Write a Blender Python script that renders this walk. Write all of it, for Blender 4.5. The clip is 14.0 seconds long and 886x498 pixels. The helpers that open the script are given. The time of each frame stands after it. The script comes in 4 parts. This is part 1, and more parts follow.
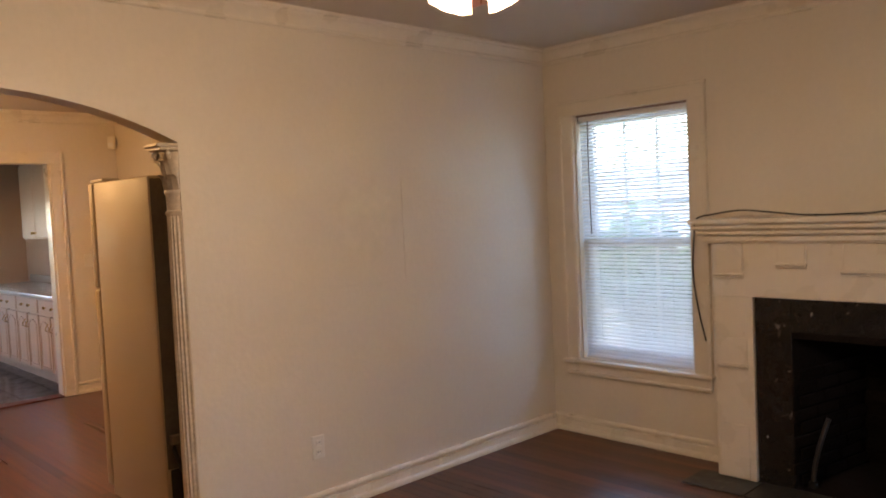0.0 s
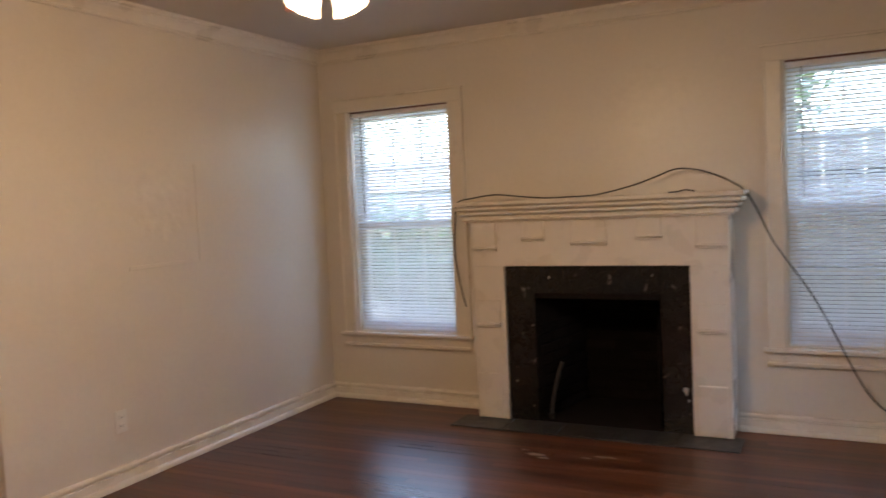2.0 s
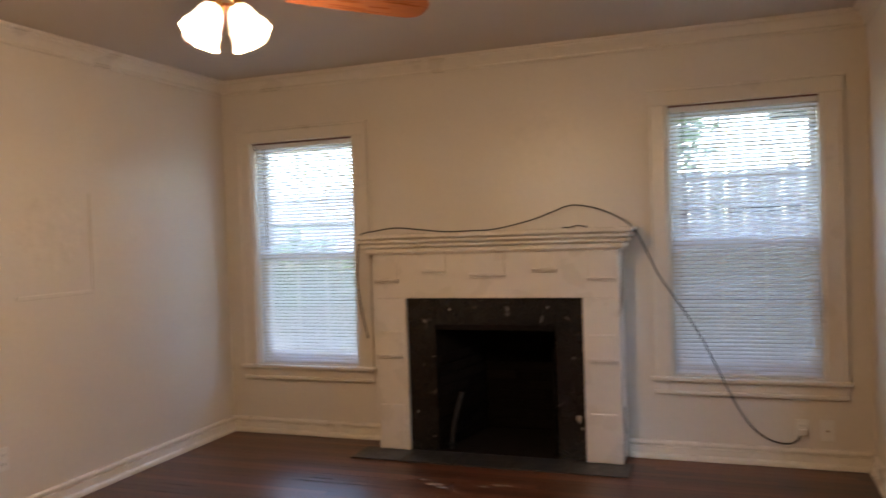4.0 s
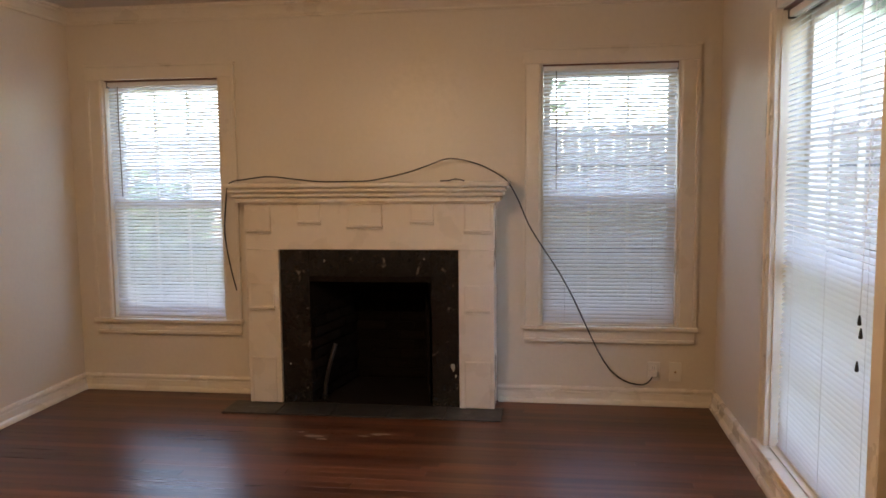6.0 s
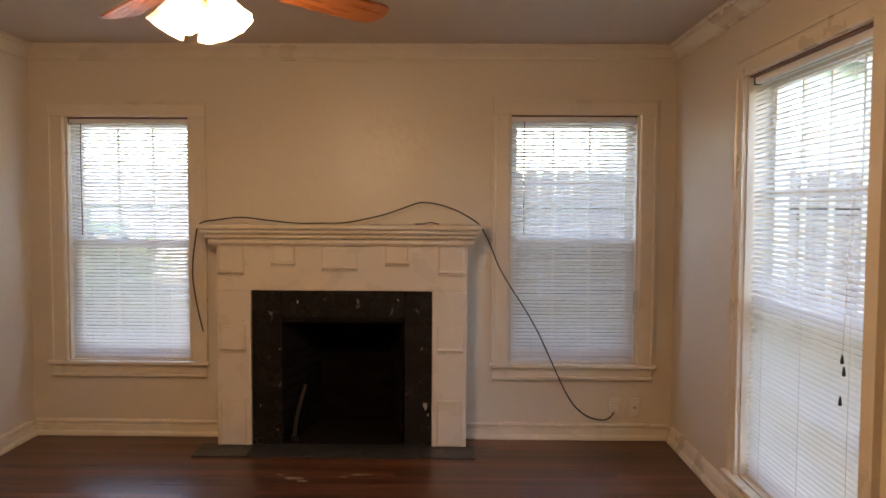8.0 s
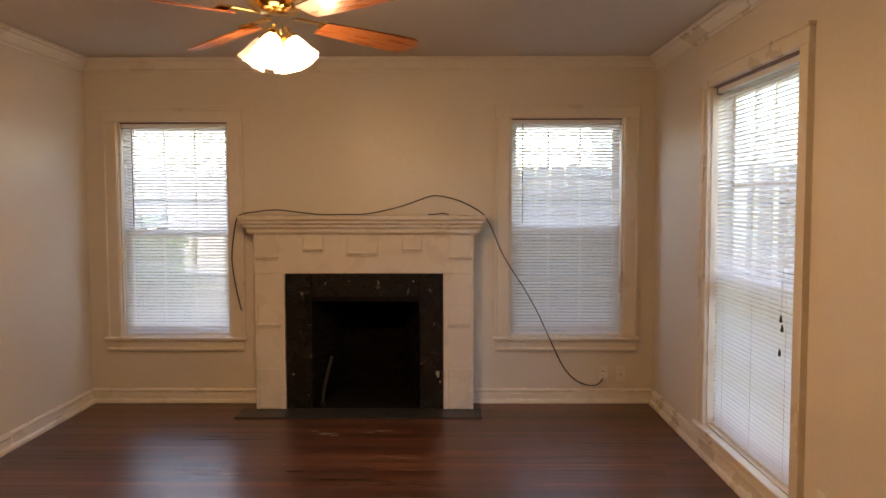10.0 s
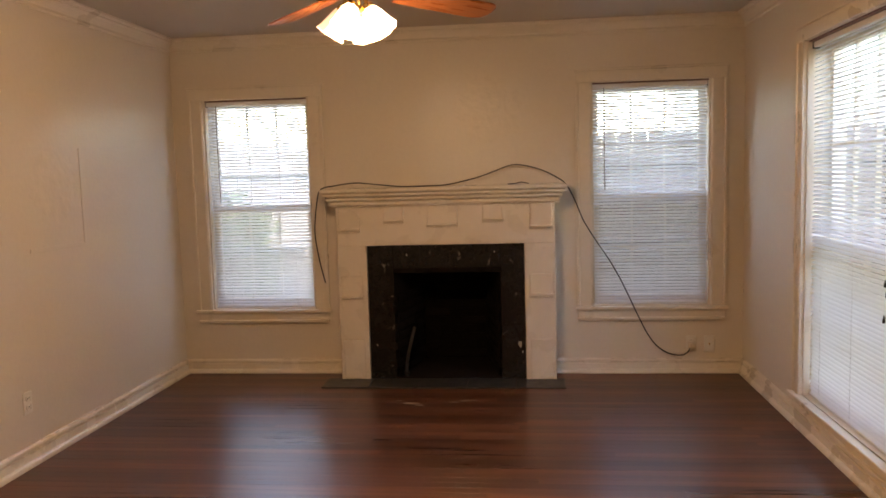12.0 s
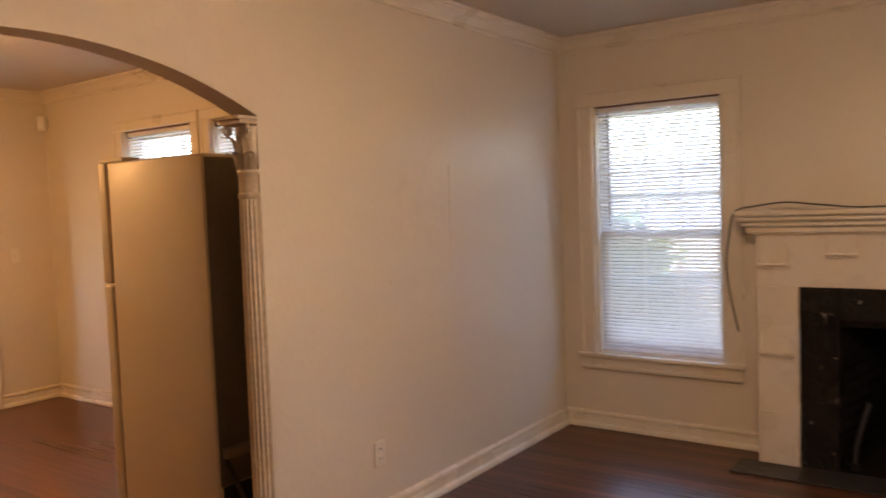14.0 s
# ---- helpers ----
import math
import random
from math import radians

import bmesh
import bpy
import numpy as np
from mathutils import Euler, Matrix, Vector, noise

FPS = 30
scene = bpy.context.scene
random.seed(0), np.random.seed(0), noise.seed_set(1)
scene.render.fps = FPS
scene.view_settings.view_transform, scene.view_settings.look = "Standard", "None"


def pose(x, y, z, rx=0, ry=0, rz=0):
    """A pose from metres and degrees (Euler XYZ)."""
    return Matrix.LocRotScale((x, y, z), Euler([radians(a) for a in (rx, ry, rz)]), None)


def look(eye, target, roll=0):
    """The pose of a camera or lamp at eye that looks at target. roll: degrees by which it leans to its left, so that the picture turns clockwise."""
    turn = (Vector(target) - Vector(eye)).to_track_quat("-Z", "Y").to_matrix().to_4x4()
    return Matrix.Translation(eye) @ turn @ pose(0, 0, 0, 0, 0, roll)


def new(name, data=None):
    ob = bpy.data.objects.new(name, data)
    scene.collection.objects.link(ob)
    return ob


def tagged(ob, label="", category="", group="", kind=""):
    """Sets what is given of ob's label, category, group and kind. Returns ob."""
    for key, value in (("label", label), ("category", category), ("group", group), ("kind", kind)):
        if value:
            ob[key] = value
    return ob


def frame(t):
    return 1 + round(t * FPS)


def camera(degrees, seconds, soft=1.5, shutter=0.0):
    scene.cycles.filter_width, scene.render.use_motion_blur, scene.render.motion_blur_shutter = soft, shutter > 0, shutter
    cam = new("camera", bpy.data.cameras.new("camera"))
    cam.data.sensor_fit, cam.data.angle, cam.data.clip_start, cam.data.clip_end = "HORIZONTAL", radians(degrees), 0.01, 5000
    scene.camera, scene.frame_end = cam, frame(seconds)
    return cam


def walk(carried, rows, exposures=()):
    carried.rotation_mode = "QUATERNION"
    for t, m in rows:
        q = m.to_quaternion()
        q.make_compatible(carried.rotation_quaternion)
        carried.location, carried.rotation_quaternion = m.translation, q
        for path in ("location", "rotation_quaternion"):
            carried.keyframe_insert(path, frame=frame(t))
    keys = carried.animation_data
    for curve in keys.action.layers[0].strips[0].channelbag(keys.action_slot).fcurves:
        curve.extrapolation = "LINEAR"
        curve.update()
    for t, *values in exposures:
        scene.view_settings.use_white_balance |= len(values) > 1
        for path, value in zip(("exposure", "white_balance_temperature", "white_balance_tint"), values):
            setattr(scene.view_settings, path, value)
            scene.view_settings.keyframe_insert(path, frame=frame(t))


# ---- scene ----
cam = camera(59.2, 14.0, soft=1.6, shutter=0.4)
PATH = [
    (0, (3.149, -3.96, 1.445), (1.706, -2.58, 1.344), -2.7),
    (0.5, (3.251, -4.08, 1.416), (1.866, -2.637, 1.403), -1.8),
    (1, (3.301, -4.191, 1.398), (2.022, -2.655, 1.329), -1.8),
    (1.5, (3.243, -4.395, 1.424), (2.116, -2.744, 1.335), -1.7),
    (2, (3.217, -4.533, 1.349), (2.313, -2.753, 1.226), -2.7),
    (2.5, (3.288, -4.547, 1.395), (2.55, -2.69, 1.328), -2.7),
    (3, (3.32, -4.584, 1.415), (2.519, -2.754, 1.316), -2.7),
    (3.5, (3.331, -4.578, 1.419), (2.453, -2.784, 1.311), -2.6),
    (4, (3.289, -4.585, 1.347), (2.599, -2.709, 1.299), -2.0),
    (4.2, (3.311, -4.519, 1.393), (2.747, -2.601, 1.328), -2.3),
    (6.5, (2.989, -4.657, 1.387), (2.71, -2.688, 1.175), -0.6),
    (7, (2.924, -4.625, 1.462), (2.454, -2.693, 1.246), 1.5),
    (7.5, (2.694, -4.673, 1.437), (2.449, -2.69, 1.355), -0.1),
    (8, (2.632, -4.803, 1.438), (2.603, -2.806, 1.331), 0.3),
    (10.3, (2.544, -5.542, 1.421), (2.526, -3.547, 1.293), -0.1),
    (10.5, (2.565, -5.58, 1.417), (2.51, -3.588, 1.246), -0.3),
    (11, (2.58, -5.628, 1.415), (2.471, -3.641, 1.216), -0.4),
    (11.5, (2.576, -5.608, 1.425), (2.381, -3.63, 1.206), -0.8),
    (12, (2.528, -5.445, 1.415), (2.311, -3.466, 1.224), -1.6),
    (12.5, (2.47, -5.236, 1.422), (2.223, -3.257, 1.264), -1.8),
    (13, (2.47, -4.977, 1.411), (1.875, -3.074, 1.259), -2.3),
    (13.5, (2.46, -4.708, 1.42), (1.499, -2.96, 1.28), -2.6),
    (14, (2.251, -4.454, 1.424), (1.09, -2.829, 1.31), -2.1),
]
walk(cam, [(t, look(eye, target, roll)) for t, eye, target, roll in PATH],
     [(0.0, 4.12, 6500, 10), (4.0, 4.12, 6550, 10), (6.5, 4.10, 7200, 13), (8.0, 4.04, 7650, 14), (10.5, 4.06, 8000, 15), (12.5, 4.08, 7900, 16), (14.0, 4.10, 7250, 18)])

# ---- world, sun, lamps, exposure ----
world = bpy.data.worlds.new("sky")
scene.world = world
world.use_nodes = True
wn = world.node_tree
sky = wn.nodes.new("ShaderNodeTexSky")
sky.sky_type = "NISHITA"
sky.sun_disc = False
sky.sun_elevation = radians(56)
sky.sun_rotation = radians(215)
sky.dust_density = 1.2
wn.links.new(sky.outputs[0], wn.nodes["Background"].inputs[0])
wn.nodes["Background"].inputs[1].default_value = 0.15
sun = new("sun", bpy.data.lights.new("sun", "SUN"))
sun.data.energy, sun.data.angle, sun.data.color = 0.8, radians(35), (1.0, 0.95, 0.88)
SE, SR = radians(56), radians(215)
sun.matrix_world = look((0, 0, 0), (-math.sin(SR) * math.cos(SE), -math.cos(SR) * math.cos(SE), -math.sin(SE)))

LAMP_WATT = 1.20
LAMP_COLOR = (1.0, 0.69, 0.42)

# ---- plan ----
EAST, SOUTH, CEIL = 3.98, -7.0, 2.42       # living room: x 0..EAST, y SOUTH..0
WALL_T = 0.118
DW, DN, DS = -3.9, -1.2, -6.0              # dining room: west, north and south walls
KW, KN, KS = -6.9, -1.15, -4.6             # kitchen


# ---- materials ----
def material(name, color, rough=0.6, metal=0.0, vary=0.12, scale=6.0, fine=60.0, bump=0.15, grain=None, spec=0.5, coat=0.0, random_piece=0.0):
    m = bpy.data.materials.new(name)
    m.use_nodes = True
    n, l = m.node_tree.nodes, m.node_tree.links
    b = n["Principled BSDF"]
    co = n.new("ShaderNodeTexCoord")
    mp = n.new("ShaderNodeMapping")
    l.new(co.outputs["Object"], mp.inputs[0])
    if grain:
        mp.inputs["Scale"].default_value = grain
    big = n.new("ShaderNodeTexNoise")
    big.inputs["Scale"].default_value, big.inputs["Detail"].default_value = scale, 4
    small = n.new("ShaderNodeTexNoise")
    small.inputs["Scale"].default_value, small.inputs["Detail"].default_value = fine, 3
    l.new(mp.outputs[0], big.inputs[0])
    l.new(mp.outputs[0], small.inputs[0])
    add = n.new("ShaderNodeMath")
    add.operation = "ADD"
    l.new(big.outputs[0], add.inputs[0])
    l.new(small.outputs[0], add.inputs[1])
    last = add
    if random_piece:
        info = n.new("ShaderNodeObjectInfo")
        mul = n.new("ShaderNodeMath")
        mul.operation = "MULTIPLY_ADD"
        l.new(info.outputs["Random"], mul.inputs[0])
        mul.inputs[1].default_value = random_piece
        l.new(add.outputs[0], mul.inputs[2])
        last = n.new("ShaderNodeMath")
        last.operation = "SUBTRACT"
        l.new(mul.outputs[0], last.inputs[0])
        last.inputs[1].default_value = random_piece / 2
    ramp = n.new("ShaderNodeMapRange")
    ramp.inputs[1].default_value, ramp.inputs[2].default_value = 0.6, 1.4
    ramp.inputs[3].default_value, ramp.inputs[4].default_value = 1 - vary, 1 + vary
    ramp.clamp = False
    l.new(last.outputs[0], ramp.inputs[0])
    mix = n.new("ShaderNodeVectorMath")
    mix.operation = "SCALE"
    mix.inputs[0].default_value = color
    l.new(ramp.outputs[0], mix.inputs["Scale"])
    l.new(mix.outputs[0], b.inputs["Base Color"])
    rr = n.new("ShaderNodeMapRange")
    rr.inputs[1].default_value, rr.inputs[2].default_value = 0.3, 0.7
    rr.inputs[3].default_value, rr.inputs[4].default_value = max(0.02, rough - 0.08), min(1, rough + 0.08)
    l.new(big.outputs[0], rr.inputs[0])
    l.new(rr.outputs[0], b.inputs["Roughness"])
    b.inputs["Metallic"].default_value = metal
    b.inputs["Specular IOR Level"].default_value = spec
    b.inputs["Coat Weight"].default_value = coat
    if bump:
        bp = n.new("ShaderNodeBump")
        bp.inputs["Strength"].default_value, bp.inputs["Distance"].default_value = bump, 0.004
        l.new(last.outputs[0], bp.inputs["Height"])
        l.new(bp.outputs[0], b.inputs["Normal"])
    return m


PAINT = material("cream_wall_paint", (0.70, 0.63, 0.53), 0.36, vary=0.035, scale=1.6, fine=38, bump=0.22)
SKIM = material("skimmed_plaster_paint", (0.70, 0.625, 0.52), 0.36, vary=0.05, scale=9, fine=22, bump=1.0)
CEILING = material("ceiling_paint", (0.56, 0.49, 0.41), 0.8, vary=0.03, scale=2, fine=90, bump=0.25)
TRIM = material("gloss_trim_paint", (0.72, 0.65, 0.545), 0.32, vary=0.04, scale=4, fine=30, bump=0.08)
SKIRT = material("baseboard_gloss_paint", (0.76, 0.69, 0.585), 0.28, vary=0.025, scale=5, fine=34, bump=0.08)
MANTEL = material("mantel_enamel_paint", (0.72, 0.645, 0.54), 0.3, vary=0.03, scale=5, fine=26, bump=0.12)
PILLAR = material("aged_column_paint", (0.58, 0.50, 0.40), 0.35, vary=0.22, scale=14, fine=60, bump=0.2)
GAP = material("floor_joint", (0.06, 0.024, 0.013), 0.5, vary=0.2, bump=0)
BLADE = material("cherry_fan_blade", (0.26, 0.085, 0.03), 0.3, vary=0.35, scale=6, fine=30, bump=0.05, grain=(1.0, 12, 12))
# darkened blade wood: the dining fan's silhouette is put into the colour
SHADED_BLADE = material("silhouette_fan_blade", (0.035, 0.016, 0.014), 0.35, vary=0.3, scale=6, fine=30, bump=0.05, grain=(1.0, 12, 12))
BRASS = material("polished_brass", (0.80, 0.55, 0.22), 0.18, 1.0, vary=0.1, scale=20, bump=0.03)
MARBLE = material("black_marble", (0.014, 0.013, 0.013), 0.16, vary=0.5, scale=12, fine=50, bump=0.05)
CHIP = material("pale_chip", (0.30, 0.28, 0.25), 0.6, vary=0.2, scale=40, bump=0.1)
SLATE = material("slate_hearth", (0.035, 0.034, 0.034), 0.42, vary=0.35, scale=9, fine=60, bump=0.4)
SOOT = material("sooty_firebrick", (0.010, 0.007, 0.006), 0.95, vary=0.5, scale=12, fine=70, bump=0.6, random_piece=0.5, spec=0.1)
IRON = material("blackened_iron", (0.03, 0.03, 0.03), 0.5, 0.7, vary=0.3, scale=20, bump=0.2)
CABLE = material("black_cable_rubber", (0.012, 0.011, 0.010), 0.45, vary=0.2, bump=0)
PLASTIC = material("ivory_plastic", (0.76, 0.72, 0.64), 0.35, vary=0.03, bump=0.02)
# near-black for the shade inside holes that are drawn as flat pieces
HOLE_SHADE = material("hole_shade", (0.02, 0.02, 0.02), 0.6, vary=0.1, bump=0)
RAIL = material("white_blind_enamel", (0.80, 0.80, 0.80), 0.35, vary=0.03, bump=0.02)
FRIDGE = material("fridge_enamel", (0.54, 0.46, 0.34), 0.5, vary=0.04, scale=3, fine=220, bump=0.12)
GASKET = material("grey_gasket", (0.20, 0.17, 0.14), 0.6, vary=0.1, bump=0.05)
FRIDGE_BACK = material("dark_back_sheet", (0.11, 0.095, 0.08), 0.55, vary=0.2, scale=8, bump=0.1)
RUBBER = material("black_hose", (0.015, 0.015, 0.016), 0.4, vary=0.2, bump=0)
# the kitchen's warm light is mixed into the cabinet and backsplash colours
CABINET = material("warmed_cabinet_paint", (0.60, 0.43, 0.32), 0.38, vary=0.05, scale=4, fine=40, bump=0.08)
WORKTOP = material("pale_worktop", (0.55, 0.50, 0.46), 0.2, vary=0.1, scale=30, fine=120, bump=0.03)
BACKSPLASH = material("warmed_backsplash", (0.50, 0.34, 0.24), 0.4, vary=0.04, scale=3, bump=0.1)
KTILE = material("blue_grey_floor_tile", (0.05, 0.05, 0.06), 0.2, vary=0.2, scale=8, fine=60, bump=0.1, random_piece=0.3)
FENCE = material("weathered_cedar", (0.085, 0.085, 0.088), 0.85, vary=0.25, scale=4, fine=30, bump=0.3, grain=(8, 8, 0.8), random_piece=0.5)
GRASS = material("lawn", (0.10, 0.12, 0.065), 0.9, vary=0.35, scale=3, fine=60, bump=0.6)
LEAF = material("leaf_green", (0.07, 0.13, 0.03), 0.55, vary=0.4, scale=3, fine=20, bump=0.05)
BARK = material("bark", (0.12, 0.09, 0.07), 0.9, vary=0.3, scale=14, fine=60, bump=0.8)
SIDING = material("pale_green_siding", (0.52, 0.60, 0.55), 0.6, vary=0.05, scale=2, bump=0.1)
PALEFENCE = material("pale_fence_board", (0.50, 0.50, 0.50), 0.7, vary=0.08, scale=4, fine=30, bump=0.2, grain=(8, 8, 0.8), random_piece=0.3)
SHINGLE = material("grey_shingle", (0.13, 0.12, 0.12), 0.9, vary=0.3, scale=10, fine=60, bump=0.5)
DARKGLASS = material("dark_window_glass", (0.03, 0.04, 0.05), 0.08, vary=0.1, bump=0)
# threshold stain; also the painted shade at window heads and cabinet gaps
THRESH_SHADE = material("threshold_and_shade_brown", (0.12, 0.035, 0.02), 0.35, vary=0.25, scale=8, bump=0.1)
SCUFF = material("dried_paint_scuff", (0.40, 0.32, 0.26), 0.6, vary=0.2, scale=20, bump=0.2)


def speckle(m, color, lo, hi, scale):
    """Chips and veins of another colour over a material's base colour."""
    n, l = m.node_tree.nodes, m.node_tree.links
    b = n["Principled BSDF"]
    old = b.inputs["Base Color"].links[0].from_socket
    co = n.new("ShaderNodeTexCoord")
    t = n.new("ShaderNodeTexNoise")
    t.inputs["Scale"].default_value, t.inputs["Detail"].default_value, t.inputs["Distortion"].default_value = scale, 6, 0.8
    l.new(co.outputs["Object"], t.inputs[0])
    r = n.new("ShaderNodeMapRange")
    r.inputs[1].default_value, r.inputs[2].default_value = lo, hi
    l.new(t.outputs[0], r.inputs[0])
    x = n.new("ShaderNodeMix")
    x.data_type = "RGBA"
    l.new(r.outputs[0], x.inputs[0])
    l.new(old, x.inputs[6])
    x.inputs[7].default_value = (*color, 1)
    l.new(x.outputs[2], b.inputs["Base Color"])


speckle(MARBLE, (0.16, 0.14, 0.12), 0.66, 0.74, 13)
speckle(SLATE, (0.075, 0.07, 0.065), 0.58, 0.7, 14)


def hardwood_material():
    """Dark-stained strip floor: long grain along x, a tone for each board, worn paler patches, uneven gloss."""
    m = bpy.data.materials.new("dark_hardwood")
    m.use_nodes = True
    n, l = m.node_tree.nodes, m.node_tree.links
    b = n["Principled BSDF"]
    geo, info = n.new("ShaderNodeNewGeometry"), n.new("ShaderNodeObjectInfo")

    def noise(scale, detail, shift):
        mp, t, off = n.new("ShaderNodeMapping"), n.new("ShaderNodeTexNoise"), n.new("ShaderNodeCombineXYZ")
        mul = n.new("ShaderNodeMath")
        mul.operation = "MULTIPLY"
        mul.inputs[1].default_value = shift
        l.new(info.outputs["Random"], mul.inputs[0])
        l.new(mul.outputs[0], off.inputs[0])
        l.new(off.outputs[0], mp.inputs["Location"])
        l.new(geo.outputs["Position"], mp.inputs[0])
        mp.inputs["Scale"].default_value = scale
        t.inputs["Scale"].default_value, t.inputs["Detail"].default_value = 1.0, detail
        l.new(mp.outputs[0], t.inputs[0])
        return t.outputs[0]

    def madd(a, k, c):
        x = n.new("ShaderNodeMath")
        x.operation = "MULTIPLY_ADD"
        l.new(a, x.inputs[0])
        x.inputs[1].default_value = k
        if isinstance(c, float):
            x.inputs[2].default_value = c
        else:
            l.new(c, x.inputs[2])
        return x.outputs[0]

    grain, fine, wear = noise((0.9, 34, 1), 5, 40), noise((4, 160, 1), 3, 40), noise((0.55, 2.2, 1), 4, 0)
    tone = madd(grain, 0.85, madd(fine, 0.25, madd(wear, 0.75, madd(info.outputs["Random"], 0.34, -0.60))))
    ramp = n.new("ShaderNodeValToRGB")
    ramp.color_ramp.elements[0].position, ramp.color_ramp.elements[0].color = 0.18, (0.040, 0.014, 0.009, 1)
    ramp.color_ramp.elements[1].position, ramp.color_ramp.elements[1].color = 0.95, (0.230, 0.090, 0.045, 1)
    mid = ramp.color_ramp.elements.new(0.55)
    mid.color = (0.108, 0.039, 0.020, 1)
    l.new(tone, ramp.inputs[0])
    l.new(ramp.outputs[0], b.inputs["Base Color"])
    l.new(madd(wear, 0.22, madd(grain, 0.12, 0.14)), b.inputs["Roughness"])
    bp = n.new("ShaderNodeBump")
    bp.inputs["Strength"].default_value, bp.inputs["Distance"].default_value = 0.06, 0.002
    l.new(grain, bp.inputs["Height"])
    l.new(bp.outputs[0], b.inputs["Normal"])
    return m


WOOD = hardwood_material()


def glass_material():
    m = bpy.data.materials.new("window_glass")
    m.use_nodes = True
    n, l = m.node_tree.nodes, m.node_tree.links
    n.clear()
    out, mix = n.new("ShaderNodeOutputMaterial"), n.new("ShaderNodeMixShader")
    tr, gl = n.new("ShaderNodeBsdfTransparent"), n.new("ShaderNodeBsdfGlossy")
    gl.inputs["Roughness"].default_value = 0.03
    tr.inputs[0].default_value = (0.97, 0.98, 0.98, 1)
    mix.inputs[0].default_value = 0.04
    l.new(tr.outputs[0], mix.inputs[1])
    l.new(gl.outputs[0], mix.inputs[2])
    l.new(mix.outputs[0], out.inputs[0])
    return m


def screen_material():
    """Fine insect mesh: mostly see-through, with a grey fibreglass veil."""
    m = bpy.data.materials.new("insect_mesh")
    m.use_nodes = True
    n, l = m.node_tree.nodes, m.node_tree.links
    n.clear()
    out, mix = n.new("ShaderNodeOutputMaterial"), n.new("ShaderNodeMixShader")
    tr, df = n.new("ShaderNodeBsdfTransparent"), n.new("ShaderNodeBsdfDiffuse")
    df.inputs[0].default_value = (0.035, 0.035, 0.038, 1)
    mix.inputs[0].default_value = 0.32
    l.new(tr.outputs[0], mix.inputs[1])
    l.new(df.outputs[0], mix.inputs[2])
    l.new(mix.outputs[0], out.inputs[0])
    return m


def slat_material():
    m = bpy.data.materials.new("white_vinyl_slat")
    m.use_nodes = True
    n, l = m.node_tree.nodes, m.node_tree.links
    b = n["Principled BSDF"]
    b.inputs["Base Color"].default_value = (0.82, 0.82, 0.82, 1)
    b.inputs["Roughness"].default_value = 0.4
    t, mix = n.new("ShaderNodeBsdfTranslucent"), n.new("ShaderNodeMixShader")
    t.inputs[0].default_value = (0.86, 0.88, 0.92, 1)
    mix.inputs[0].default_value = 0.62
    l.new(b.outputs[0], mix.inputs[1])
    l.new(t.outputs[0], mix.inputs[2])
    l.new(mix.outputs[0], n["Material Output"].inputs[0])
    return m


def shade_material():
    """Frosted glass of a lit lampshade."""
    m = bpy.data.materials.new("lit_frosted_glass")
    m.use_nodes = True
    b = m.node_tree.nodes["Principled BSDF"]
    b.inputs["Base Color"].default_value = (0.9, 0.85, 0.78, 1)
    b.inputs["Roughness"].default_value = 0.3
    b.inputs["Emission Color"].default_value = (1.0, 0.80, 0.58, 1)
    b.inputs["Emission Strength"].default_value = 0.45
    return m


FROST = shade_material()
FROST.name = "dim_frosted_glass"
FROST.node_tree.nodes["Principled BSDF"].inputs["Emission Strength"].default_value = 0.035
FROST.node_tree.nodes["Principled BSDF"].inputs["Emission Color"].default_value = (1.0, 0.55, 0.35, 1)
GLASS, MESH, SLAT, SHADE = glass_material(), screen_material(), slat_material(), shade_material()


# ---- mesh helpers ----
def box(bm, x0, y0, z0, x1, y1, z1):
    v = [bm.verts.new(p) for p in ((x0, y0, z0), (x1, y0, z0), (x1, y1, z0), (x0, y1, z0), (x0, y0, z1), (x1, y0, z1), (x1, y1, z1), (x0, y1, z1))]
    for f in ((3, 2, 1, 0), (4, 5, 6, 7), (0, 1, 5, 4), (1, 2, 6, 5), (2, 3, 7, 6), (3, 0, 4, 7)):
        bm.faces.new([v[i] for i in f])
    return bm


def block(x0, y0, z0, x1, y1, z1, bevel=0.0, seg=2):
    bm = box(bmesh.new(), min(x0, x1), min(y0, y1), min(z0, z1), max(x0, x1), max(y0, y1), max(z0, z1))
    if bevel:
        bmesh.ops.bevel(bm, geom=bm.edges[:], offset=bevel, segments=seg, affect="EDGES", profile=0.5)
    return bm


def sweep(profile, a, b, up=(0, 0, 1), side=None):
    """A closed profile of (out, up) pairs drawn from a to b; out is to the left of the way, or along side."""
    a, b = Vector(a), Vector(b)
    way = (b - a).normalized()
    up = Vector(up)
    out = Vector(side) if side else up.cross(way)
    bm = bmesh.new()
    ring = [[bm.verts.new(p + out * u + up * w) for u, w in profile] for p in (a, b)]
    k = len(profile)
    for i in range(k):
        bm.faces.new((ring[0][i], ring[0][(i + 1) % k], ring[1][(i + 1) % k], ring[1][i]))
    bm.faces.new(ring[0][::-1])
    bm.faces.new(ring[1])
    bmesh.ops.recalc_face_normals(bm, faces=bm.faces[:])
    return bm


